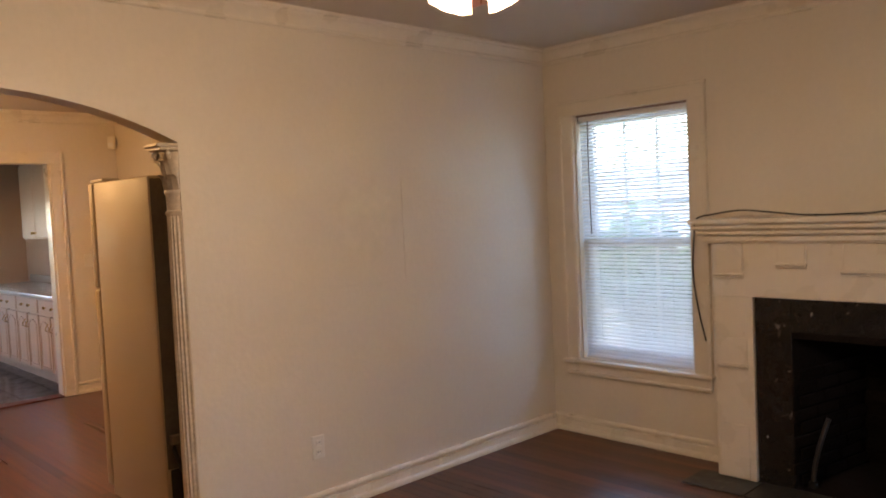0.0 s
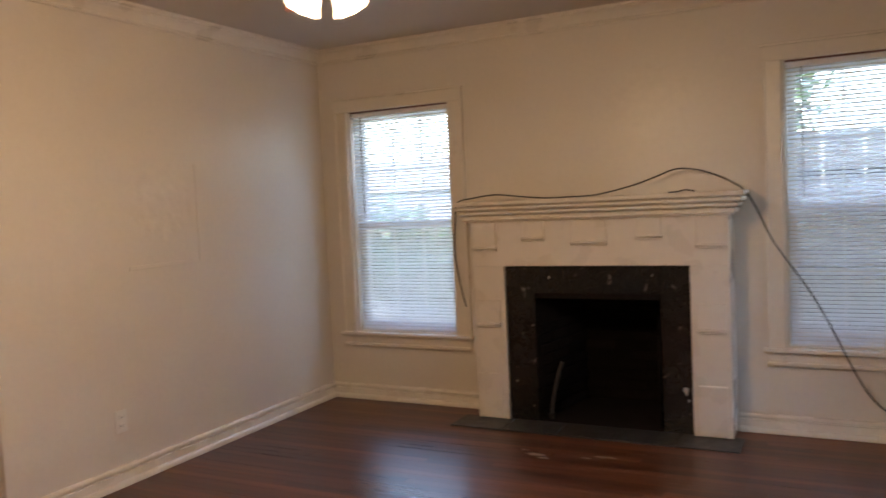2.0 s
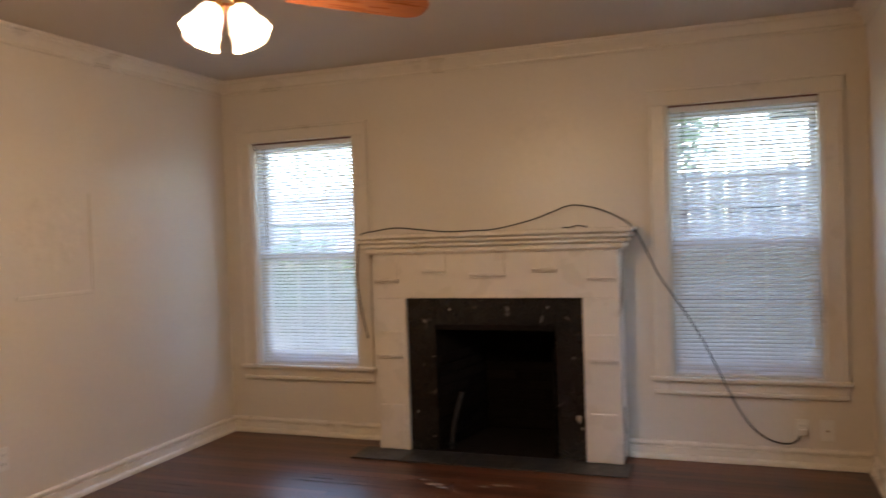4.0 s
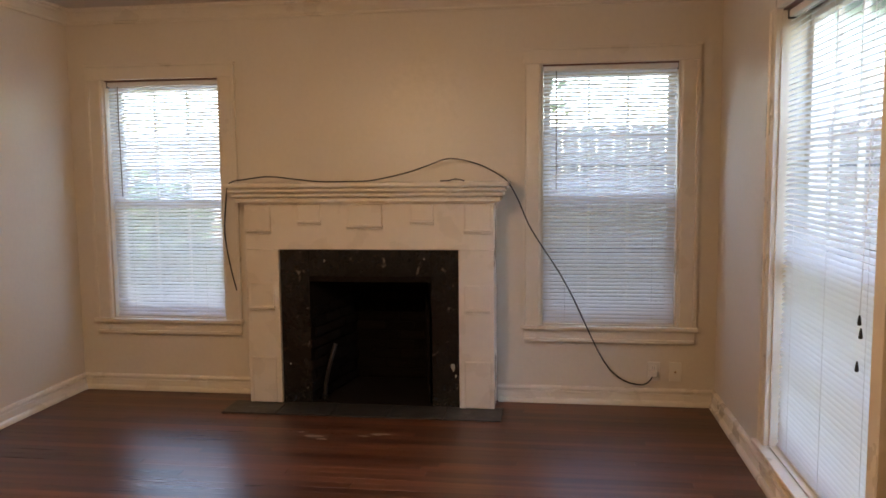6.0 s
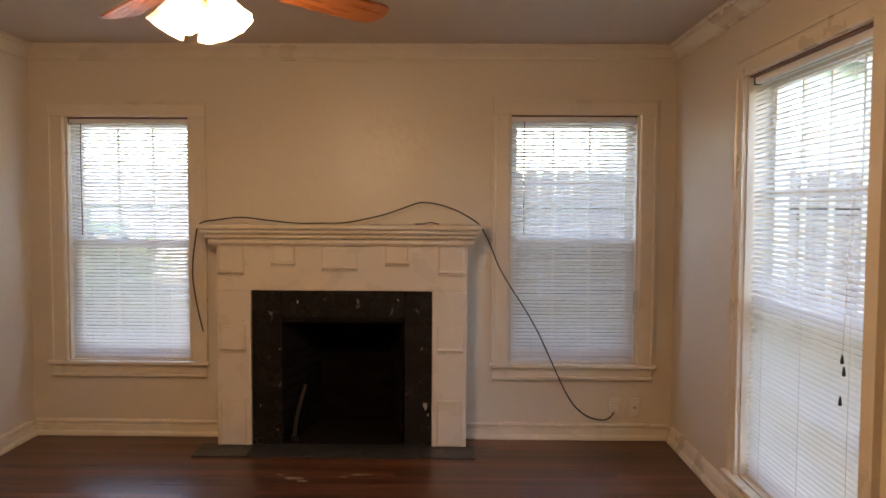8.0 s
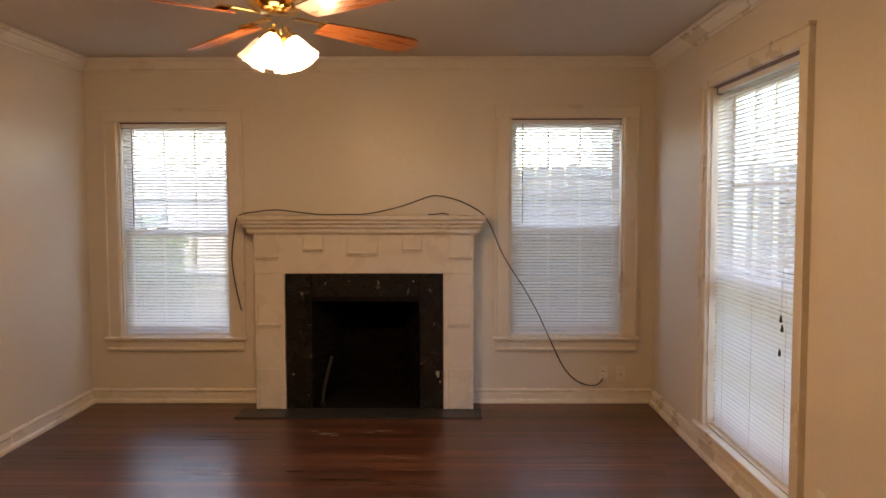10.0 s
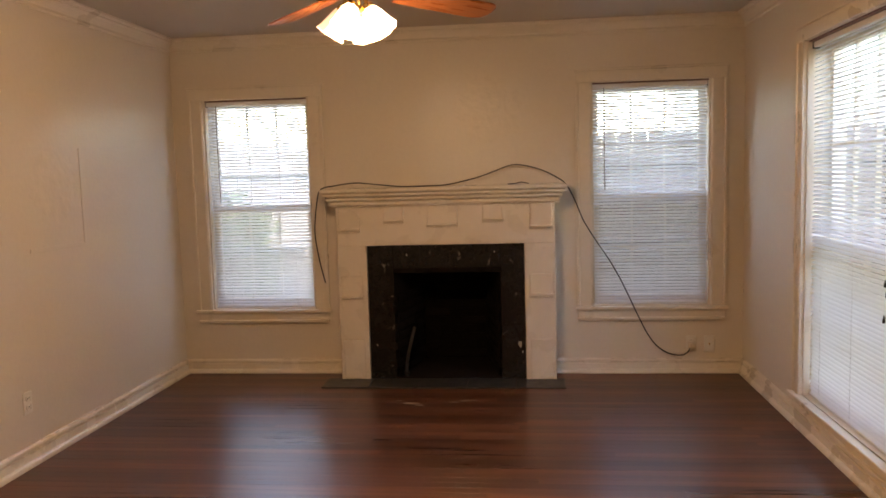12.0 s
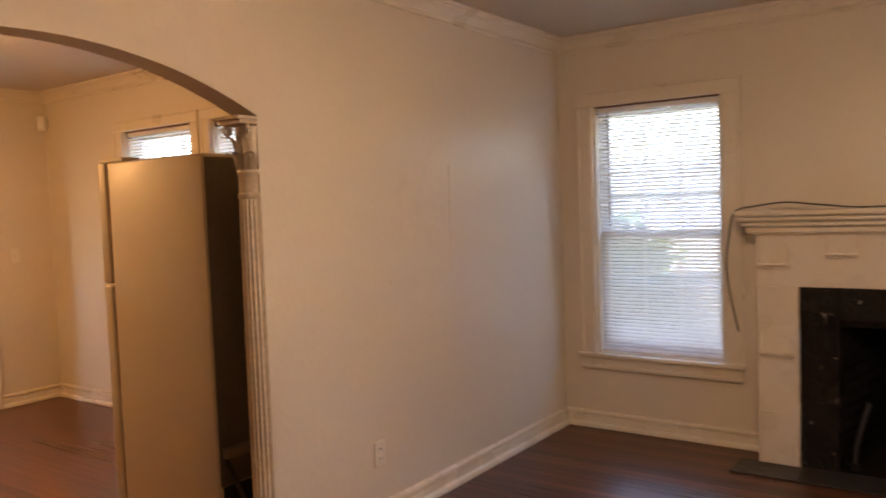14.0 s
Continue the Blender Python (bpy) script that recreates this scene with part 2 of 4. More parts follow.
def lathe(profile, seg=24, wave=0, depth=0.0, centre=(0, 0, 0)):
    """A turned body from (radius, height) pairs; wave flutes of that depth (a share of the radius)."""
    bm = bmesh.new()
    rings = []
    for r, z in profile:
        rings.append([bm.verts.new((centre[0] + r * (1 + depth * math.cos(wave * 2 * math.pi * i / seg)) * math.cos(2 * math.pi * i / seg),
                                    centre[1] + r * (1 + depth * math.cos(wave * 2 * math.pi * i / seg)) * math.sin(2 * math.pi * i / seg), centre[2] + z)) for i in range(seg)])
    for p, q in zip(rings, rings[1:]):
        for i in range(seg):
            bm.faces.new((p[i], p[(i + 1) % seg], q[(i + 1) % seg], q[i]))
    bm.faces.new(rings[0][::-1])
    bm.faces.new(rings[-1])
    bmesh.ops.recalc_face_normals(bm, faces=bm.faces[:])
    return bm


def tube(points, r, seg=8, smooth=6):
    """A round cord along a smooth line through the points."""
    pts = [Vector(p) for p in points]
    line = []
    for i in range(len(pts) - 1):
        p0, p1, p2, p3 = pts[max(0, i - 1)], pts[i], pts[i + 1], pts[min(len(pts) - 1, i + 2)]
        for k in range(smooth):
            t = k / smooth
            line.append(0.5 * (2 * p1 + (p2 - p0) * t + (2 * p0 - 5 * p1 + 4 * p2 - p3) * t * t + (3 * p1 - p0 - 3 * p2 + p3) * t ** 3))
    line.append(pts[-1])
    bm = bmesh.new()
    rings = []
    for i, p in enumerate(line):
        way = (line[min(i + 1, len(line) - 1)] - line[max(i - 1, 0)]).normalized()
        a = way.orthogonal().normalized() if not rings else (a - way * a.dot(way)).normalized()
        c = way.cross(a)
        rings.append([bm.verts.new(p + r * (a * math.cos(2 * math.pi * k / seg) + c * math.sin(2 * math.pi * k / seg))) for k in range(seg)])
    for p, q in zip(rings, rings[1:]):
        for i in range(seg):
            bm.faces.new((p[i], p[(i + 1) % seg], q[(i + 1) % seg], q[i]))
    bm.faces.new(rings[0][::-1])
    bm.faces.new(rings[-1])
    return bm


def merge(*bms):
    out = bmesh.new()
    for b in bms:
        me = bpy.data.meshes.new("tmp")
        b.to_mesh(me)
        b.free()
        out.from_mesh(me)
        bpy.data.meshes.remove(me)
    return out


def mesh_of(name, bm, mat, smooth=False):
    me = bpy.data.meshes.new(name)
    bm.to_mesh(me)
    bm.free()
    me.materials.append(mat)
    if smooth:
        me.shade_smooth()
        me.set_sharp_from_angle(angle=radians(40))
    return me


def part(name, bm, mat, parent, label="", smooth=False):
    ob = new(name, bm if isinstance(bm, bpy.types.Mesh) else mesh_of(name, bm, mat, smooth))
    ob.parent = parent
    return tagged(ob, label)


def thing(name, place, label, category, group="", kind="", turn=0):
    ob = new(name)
    ob.matrix_world = pose(*place, 0, 0, turn)
    ob.empty_display_size = 0.1
    return tagged(ob, label, category, group, kind)


def structure(name, bm, mat, label, category, smooth=False):
    return tagged(new(name, mesh_of(name, bm, mat, smooth)), label, category, "", "structure")


def wall_y(y0, y1, x0, x1, top, holes, low=0.0):
    """A wall along x between y0 and y1, with holes (x0, x1, z0, z1)."""
    bm = bmesh.new()
    x = x0
    for a, b, c, d in sorted(holes):
        box(bm, x, y0, low, a, y1, top)
        if c > low:
            box(bm, a, y0, low, b, y1, c)
        box(bm, a, y0, d, b, y1, top)
        x = b
    return box(bm, x, y0, low, x1, y1, top)


def wall_x(x0, x1, y0, y1, top, holes, low=0.0):
    bm = bmesh.new()
    y = y0
    for a, b, c, d in sorted(holes):
        box(bm, x0, y, low, x1, a, top)
        if c > low:
            box(bm, x0, a, low, x1, b, c)
        box(bm, x0, a, d, x1, b, top)
        y = b
    return box(bm, x0, y, low, x1, y1, top)


# ---- windows: (centre, half width, sill, head) ----
WL = (0.6135, 0.385, 0.474, 1.980)
WR = (3.3630, 0.395, 0.474, 2.001)
WB = (-1.715, 0.555, 0.180, 2.045)         # along y, in the east wall
WD1 = (-2.450, 0.390, 0.460, 2.020)
WD2 = (-1.470, 0.390, 0.460, 2.020)
hole = lambda w: (w[0] - w[1], w[0] + w[1], w[2], w[3])
EXT = 0.20

# ---- walls ----
firebox = (1.604, 2.340, 0.0, 0.777)
structure("wall_north", wall_y(0, EXT, -0.14, EAST + EXT, CEIL, [hole(WL), firebox, hole(WR)]), PAINT, "cream painted plaster wall behind the fireplace", "wall")
structure("wall_east", wall_x(EAST, EAST + EXT, SOUTH, 0, CEIL, [hole(WB)]), PAINT, "cream painted plaster wall with a tall window", "wall")
structure("wall_south", wall_y(SOUTH - EXT, SOUTH, DW, EAST + EXT, CEIL, []), PAINT, "plain cream painted wall", "wall")

ARCH0, ARCH1, SPRING, APEX = -4.05, -2.466, 1.78, 1.965
bm = bmesh.new()
box(bm, -WALL_T, SOUTH, 0, 0, ARCH0, CEIL)
box(bm, -WALL_T, ARCH1, 0, 0, 0, CEIL)
half = (ARCH1 - ARCH0) / 2
rise = APEX - SPRING
radius = (half * half + rise * rise) / (2 * rise)


def arch_z(y):
    d = y - (ARCH0 + ARCH1) / 2
    return APEX - radius + math.sqrt(radius * radius - d * d)


N = 40
ys = [ARCH0 + (ARCH1 - ARCH0) * i / N for i in range(N + 1)]
rows = [[bm.verts.new(p) for p in ((0, y, arch_z(y)), (0, y, CEIL), (-WALL_T, y, CEIL), (-WALL_T, y, arch_z(y)))] for y in ys]
for a, b in zip(rows, rows[1:]):
    for i in range(4):
        bm.faces.new((a[i], b[i], b[(i + 1) % 4], a[(i + 1) % 4]))
bmesh.ops.recalc_face_normals(bm, faces=bm.faces[:])
structure("wall_west", bm, PAINT, "cream painted wall with a low arched opening", "wall")

structure("wall_dining_north", wall_y(DN, DN + EXT, DW - WALL_T, -WALL_T, CEIL, [hole(WD1), hole(WD2)]), PAINT, "warm cream painted dining room wall", "wall")
DOOR = (-2.70, -1.765, 0.0, 1.985)
structure("wall_dining_west", wall_x(DW - WALL_T, DW, SOUTH, DN, CEIL, [DOOR]), PAINT, "warm cream wall with a doorway to the kitchen", "wall")
structure("wall_dining_south", wall_y(DS - 0.1, DS, DW, -WALL_T, CEIL, []), PAINT, "plain cream painted dining room wall", "wall")
structure("wall_kitchen_north", wall_y(KN, KN + EXT, KW - EXT, DW - WALL_T, CEIL, []), BACKSPLASH, "kitchen wall above the worktop, coloured warm as by lamplight", "wall")
structure("wall_kitchen_west", wall_x(KW - EXT, KW, KS, KN, CEIL, [(-3.0, -2.3, 1.15, 1.75)]), BACKSPLASH, "kitchen wall with a window hole, coloured warm as by lamplight", "wall")
structure("wall_kitchen_south", wall_y(KS - EXT, KS, KW - EXT, DW - WALL_T, CEIL, [(-5.9, -5.0, 1.1, 2.0)]), PAINT, "kitchen wall with an open window hole", "wall")
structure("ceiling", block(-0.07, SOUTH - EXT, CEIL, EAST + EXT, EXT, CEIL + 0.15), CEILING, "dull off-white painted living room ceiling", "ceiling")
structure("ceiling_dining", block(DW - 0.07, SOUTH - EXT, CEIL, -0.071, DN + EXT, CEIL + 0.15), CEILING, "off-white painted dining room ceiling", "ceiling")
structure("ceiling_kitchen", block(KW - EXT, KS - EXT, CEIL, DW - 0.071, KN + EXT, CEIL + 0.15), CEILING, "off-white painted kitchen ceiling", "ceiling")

# ---- trim ----
CROWN = [(0, 0), (0, -0.092), (0.010, -0.092), (0.016, -0.087), (0.016, -0.078), (0.009, -0.074), (0.009, -0.068), (0.017, -0.055), (0.030, -0.038), (0.046, -0.026), (0.046, -0.018), (0.058, -0.018), (0.066, -0.012), (0.066, 0)]
BASE = [(0, 0), (0, 0.101), (0.010, 0.101), (0.018, 0.096), (0.021, 0.090), (0.021, 0.082), (0.008, 0.077), (0.008, 0.070), (0.018, 0.067), (0.018, 0.030), (0.026, 0.028), (0.033, 0.021), (0.036, 0.010), (0.036, 0)]


def run(name, profile, a, b, mat, label):
    return structure(name, sweep(profile, a, b), mat, label, "moulding")


c, e = CEIL - 0.001, 0.001
for a, b in (((EAST, 0, 0), (0, 0, 0)), ((EAST, SOUTH, 0), (EAST, 0, 0)), ((0, 0, 0), (0, SOUTH, 0))):
    run("crown_moulding", CROWN, (a[0], a[1], c), (b[0], b[1], c), TRIM, "cream stepped crown moulding under the ceiling")
for a, b in (((-WALL_T, DN, 0), (DW, DN, 0)), ((DW, DN, 0), (DW, DS, 0)), ((-WALL_T, DS, 0), (-WALL_T, DN, 0))):
    run("crown_moulding", CROWN, (a[0], a[1], c), (b[0], b[1], c), TRIM, "cream crown moulding in the dining room")
for a, b in (((1.215, 0), (0, 0)), ((EAST, 0), (2.715, 0)), ((EAST, SOUTH), (EAST, 0)), ((0, 0), (0, ARCH1 + 0.001)), ((0, ARCH0), (0, SOUTH)),
             ((-WALL_T, DN), (DW, DN)), ((DW, DN), (DW, -1.665)), ((DW, -2.80), (DW, DS)), ((-WALL_T, ARCH1), (-WALL_T, DN))):
    run("baseboard", BASE, (*a, 0.002), (*b, 0.002), SKIRT, "cream stepped baseboard with shoe moulding")

# ---- window units ----
def window(name, place, turn, w, sill_z, head, meeting, cols, casing=0.105, screen=True, apron=0.068):
    """A double-hung window; local x along the wall, y outwards, z up from the sill."""
    h = head - sill_z
    win = thing(name, (place[0], place[1], sill_z), "double-hung cream wooden window with divided panes", "window", "", "structure", turn)
    for s in (-1, 1):
        prof = [(0, 0), (0, -0.020), (0.012, -0.026), (casing - 0.022, -0.020), (casing - 0.016, -0.028), (casing, -0.028), (casing, 0)]
        prof = [(s * (w + u), v) for u, v in prof]
        bm = bmesh.new()
        ring = [[bm.verts.new((u, v, z)) for u, v in prof] for z in (0.0, h + 0.001)]
        k = len(prof)
        for i in range(k):
            bm.faces.new((ring[0][i], ring[0][(i + 1) % k], ring[1][(i + 1) % k], ring[1][i]))
        bm.faces.new(ring[0])
        bm.faces.new(ring[1])
        bmesh.ops.recalc_face_normals(bm, faces=bm.faces[:])
        part("casing", bm, TRIM, win)
        part("jamb", block(s * w, 0.0, 0, s * (w - 0.012), EXT - 0.004, h), TRIM, win)
    part("head_casing", merge(block(-w - casing, -0.028, h + 0.001, w + casing, 0, h + casing - 0.025, 0.004, 1),
                              block(-w - casing - 0.008, -0.033, h + casing - 0.025, w + casing + 0.006, 0, h + casing - 0.010, 0.003, 1)), TRIM, win)
    # dark brown paints the shadow line above the blind's headrail
    part("head_jamb", block(-w, 0.002, h - 0.007, w, EXT - 0.004, h), THRESH_SHADE, win)
    part("window_sill", merge(block(-w - casing - 0.012, -0.050, -0.024, w + casing + 0.012, 0.0, 0.0, 0.006), block(-w + 0.001, 0, -0.02, w - 0.001, EXT + 0.03, 0.004)), TRIM, win)
    part("apron", merge(block(-w - casing + 0.005, -0.020, -0.031 - apron + 0.02, w + casing - 0.005, 0, -0.0245, 0.003, 1),
                        block(-w - casing + 0.005, -0.032, -0.031 - apron, w + casing - 0.005, 0, -0.031 - apron + 0.022, 0.006, 2)), TRIM, win)
    mz = meeting - sill_z
    iw = w - 0.013
    for up in (0, 1):
        y0 = 0.112 if up else 0.075
        z0, z1 = (mz - 0.02, h - 0.013) if up else (0.006, mz + 0.02)
        bw = 0.042
        sash = merge(block(-iw, y0, z0, -iw + bw, y0 + 0.035, z1), block(iw - bw, y0, z0, iw, y0 + 0.035, z1),
                     block(-iw + bw, y0, z0, iw - bw, y0 + 0.035, z0 + (0.04 if up else 0.065)), block(-iw + bw, y0, z1 - 0.04, iw - bw, y0 + 0.035, z1))
        gx0, gx1, gz0, gz1 = -iw + bw, iw - bw, z0 + (0.04 if up else 0.065), z1 - 0.04
        xs = [gx0 + (gx1 - gx0) * i / cols for i in range(cols + 1)]
        zs = [gz0, (gz0 + gz1) / 2, gz1]
        bars = [block(x - 0.006, y0 + 0.006, gz0, x + 0.006, y0 + 0.029, gz1) for x in xs[1:-1]]
        bars.append(block(gx0, y0 + 0.007, zs[1] - 0.006, gx1, y0 + 0.028, zs[1] + 0.006))
        so = part("upper_sash" if up else "lower_sash", merge(sash, *bars), TRIM, win)
        for i in range(cols):
            for j in range(2):
                p = part("pane", block(xs[i] + 0.006, y0 + 0.016, zs[j] + 0.006, xs[i + 1] - 0.006, y0 + 0.019, zs[j + 1] - 0.006), GLASS, so)
                p.visible_shadow = False
    if screen:
        part("insect_screen", block(-iw, 0.165, 0.006, iw, 0.1655, mz), MESH, win, "grey insect mesh over the lower sash")
    return win


window("window_1", (WL[0], 0, 0), 0, WL[1], WL[2], WL[3], 1.205, 3, screen=False)
window("window_2", (WR[0], 0, 0), 0, WR[1], WR[2], WR[3], 1.222, 3)
window("window_3", (EAST, WB[0], 0), -90, WB[1], WB[2], WB[3], 1.005, 4, casing=0.095, apron=0.05, screen=False)
window("window_4", (WD1[0], DN, 0), 0, WD1[1], WD1[2], WD1[3], 1.22, 3, casing=0.09)
window("window_5", (WD2[0], DN, 0), 0, WD2[1], WD2[2], WD2[3], 1.22, 3, casing=0.09)


# ---- blinds ----
def slat_mesh(w):
    """One crowned vinyl strip, a quarter of a millimetre thick in life."""
    bm = bmesh.new()
    pr = [(-0.0125, 0.0), (-0.0065, 0.0017), (0.0, 0.0024), (0.0065, 0.0017), (0.0125, 0.0)]
    ring = [[bm.verts.new((x, y, z)) for y, z in pr] for x in (-w, w)]
    for i in range(4):
        bm.faces.new((ring[0][i], ring[1][i], ring[1][i + 1], ring[0][i + 1]))
    return mesh_of("slat", bm, SLAT, True)


def blind(place, turn, w, top, bottom, tilt, label, wand=True, cord=False, droop=0.0):
    """A mini blind hung from its headrail; local x along the window, y outwards."""
    bl = thing("window_blind", (place[0], place[1], top), label, "blind", "mini blinds", "", turn)
    y, h = 0.038, top - bottom
    part("headrail", block(-w, y - 0.014, -0.028, w, y + 0.014, 0.0, 0.002, 1), RAIL, bl)
    for s in (-1, 1):
        part("end_bracket", block(s * w, y - 0.018, -0.034, s * (w + 0.006), y + 0.016, 0.004), IRON, bl)
    part("bottom_rail", block(-w, y - 0.012, -h, w, y + 0.012, -h + 0.012, 0.003, 2), RAIL, bl)
    me = slat_mesh(w - 0.003)
    n = int((h - 0.055) / 0.0215)
    for i in range(n):
        s = part("slat", me, SLAT, bl)
        s.matrix_local = pose(random.uniform(-0.0012, 0.0012), y, -0.042 - i * (h - 0.060) / (n - 1), tilt + random.uniform(-2.5, 2.5), random.uniform(-0.12, 0.12) + droop, 0)
    for x in (-w * 0.72, 0, w * 0.72) if w > 0.5 else (-w * 0.66, w * 0.66):
        part("ladder_cord", merge(block(x - 0.001, y - 0.0135, -h + 0.01, x + 0.001, y - 0.0125, -0.02), block(x - 0.001, y + 0.0125, -h + 0.01, x + 0.001, y + 0.0135, -0.02)), RAIL, bl)
    if wand:
        part("wand", tube([(-w * 0.80, y - 0.020, -0.03), (-w * 0.80, y - 0.024, -0.3), (-w * 0.795, y - 0.020, -0.72)], 0.0035, 6), GASKET, bl, "grey plastic tilt wand")
    if cord:
        part("pull_cord", tube([(w * 0.70, y - 0.020, -0.03), (w * 0.72, y - 0.022, -0.55), (w * 0.66, y - 0.022, -1.12)], 0.0018, 5), RAIL, bl)
        for dx, z in ((0.0, -1.12), (0.015, -1.16), (-0.005, -1.27)):
            part("tassel", lathe([(0.002, 0.012), (0.005, 0.0), (0.007, -0.018), (0.004, -0.022)], 8, centre=(w * 0.66 + dx, y - 0.022, z)), IRON, bl, "dark cord tassel")
    return bl


blind((WL[0], 0, 0), 0, 0.3715, 1.972, 0.479, +42, "white vinyl mini blind, slats tilted open, glowing with daylight")
blind((WR[0], 0, 0), 0, 0.3820, 1.994, 0.479, +41, "white vinyl mini blind, slats open onto the fence")
blind((EAST, WB[0], 0), -90, 0.5360, 2.037, 0.188, +33, "wide white vinyl mini blind on the tall window", wand=False, cord=True)
blind((WD1[0], DN, 0), 0, 0.375, 2.012, 0.47, +40, "white vinyl mini blind behind the fridge", wand=False)
blind((WD2[0], DN, 0), 0, 0.375, 2.012, 0.47, +40, "white vinyl mini blind behind the fridge", wand=False)

# ---- fireplace ----
FX = 1.965
fire = thing("fireplace", (FX, 0, 0), "cream painted wooden fireplace surround with black marble slips", "fireplace")
L0, L1, B0, B1, FY = 1.222 - FX, 2.707 - FX, 1.425 - FX, 2.503 - FX, -0.215
part("leg", block(L0, FY, 0.008, B0, -0.002, 0.94, 0.003, 1), MANTEL, fire)
part("leg", block(B1, FY, 0.008, L1, -0.002, 0.94, 0.003, 1), MANTEL, fire)
part("frieze", block(L0, FY, 0.9405, L1, -0.002, 1.215, 0.003, 1), MANTEL, fire)


def raised(x0, x1, z0, z1, foot=True):
    bm = block(x0, FY - 0.008, z0, x1, FY + 0.004, z1, 0.006, 2)
    if foot:
        bm = merge(bm, block(x0 - 0.005, FY - 0.024, z0 - 0.004, x1 + 0.005, FY + 0.004, z0 + 0.008, 0.004, 2), block(x0 - 0.002, FY - 0.016, z0 - 0.018, x1 + 0.002, FY + 0.004, z0 - 0.009, 0.003, 1))
    return part("raised_block", bm, MANTEL, fire)


for x0, x1, z0 in ((1.238, 1.385, 1.050), (1.554, 1.690, 1.105), (1.851, 2.059, 1.076), (2.227, 2.360, 1.105), (2.540, 2.690, 1.050)):
    raised(x0 - FX, x1 - FX, z0, 1.2075)
for x0, x1 in ((1.245, 1.395), (2.535, 2.685)):
    raised(x0 - FX, x1 - FX, 0.590, 0.735)
    raised(x0 - FX, x1 - FX, 0.012, 0.290, False)
STEPS = [(0.018, 1.208), (0.020, 1.212), (0.020, 1.217), (0.034, 1.218), (0.038, 1.223), (0.038, 1.242), (0.034, 1.245), (0.022, 1.246), (0.022, 1.251), (0.052, 1.252), (0.057, 1.257),
         (0.057, 1.269), (0.053, 1.272), (0.040, 1.273), (0.040, 1.279), (0.070, 1.280), (0.075, 1.285), (0.075, 1.297), (0.071, 1.300), (0.058, 1.301), (0.058, 1.306), (0.086, 1.307), (0.090, 1.312), (0.090, 1.329), (0.086, 1.333)]
bm = bmesh.new()
rings = []
for o, z in STEPS:
    rings.append([bm.verts.new(p) for p in ((L0 - o * 0.95, -0.002, z), (L0 - o * 0.95, FY - o, z), (L1 + o * 0.95, FY - o, z), (L1 + o * 0.95, -0.002, z))])
for p, q in zip(rings, rings[1:]):
    for i in range(4):
        bm.faces.new((p[i], p[(i + 1) % 4], q[(i + 1) % 4], q[i]))
bm.faces.new(rings[0][::-1])
bm.faces.new(rings[-1])
bmesh.ops.recalc_face_normals(bm, faces=bm.faces[:])
part("mantel_shelf", bm, MANTEL, fire, "stepped cream mantel shelf")
I0, I1, IZ = 1.604 - FX, 2.340 - FX, 0.777
for nm, a in (("marble_slip", (B0 + 0.002, -0.195, 0.008, I0, -0.003, 0.938)), ("marble_slip", (I1, -0.195, 0.008, B1 - 0.002, -0.003, 0.938)), ("marble_slip", (I0 + 0.001, -0.195, IZ, I1 - 0.001, -0.003, 0.938))):
    part(nm, block(*a, 0.002, 1), MARBLE, fire, "polished black marble slip with pale flecks")
for k, (cx, cz, cs) in enumerate(((2.466, 0.248, 0.024), (2.480, 0.195, 0.010), (1.475, 0.245, 0.007), (1.700, 0.872, 0.009), (2.300, 0.885, 0.006))):
    rr = random.Random(60 + k)
    bm = bmesh.new()
    bm.faces.new([bm.verts.new((cx - FX + cs * 0.6 * rr.uniform(0.5, 1.3) * math.cos(q * 0.785), -0.1958, cz + cs * rr.uniform(0.5, 1.4) * math.sin(q * 0.785))) for q in range(8)])
    part("marble_chip", bm, CHIP, fire, "pale chipped spot")
part("iron_lintel", block(I0, -0.190, IZ - 0.03, I1, -0.150, IZ), SOOT, fire)
# firebox: splayed cheeks of sooty brick, floor and throat
d0, d1, s = -0.19, 0.42, 0.12
P = [(I0, d0), (I0 + s, d1), (I1 - s, d1), (I1, d0)]
for (ax, ay), (bx, by) in zip(P, P[1:]):
    bm = bmesh.new()
    way = Vector((bx - ax, by - ay, 0)).normalized()
    nrm = Vector((-way.y, way.x, 0)) * 0.09
    q = [Vector((ax, ay, 0.006)), Vector((bx, by, 0.006)), Vector((bx, by, 0.006)) + nrm, Vector((ax, ay, 0.006)) + nrm]
    lo = [bm.verts.new(v) for v in q]
    hi = [bm.verts.new(v + Vector((0, 0, 0.9))) for v in q]
    for i in range(4):
        bm.faces.new((lo[i], lo[(i + 1) % 4], hi[(i + 1) % 4], hi[i]))
    bm.faces.new(lo[::-1])
    bm.faces.new(hi)
    bmesh.ops.recalc_face_normals(bm, faces=bm.faces[:])
    part("firebox_wall", bm, SOOT, fire, "soot-blackened firebox lining")
part("firebox_floor", block(I0 - 0.05, -0.188, 0.002, I1 + 0.05, 0.5, 0.010), SOOT, fire)
part("firebox_throat", block(I0 - 0.1, -0.14, 0.86, I1 + 0.1, 0.55, 0.93), SOOT, fire)
bk = mesh_of("firebrick", block(-0.094, -0.006, -0.026, 0.094, 0.006, 0.026, 0.003, 1), SOOT)
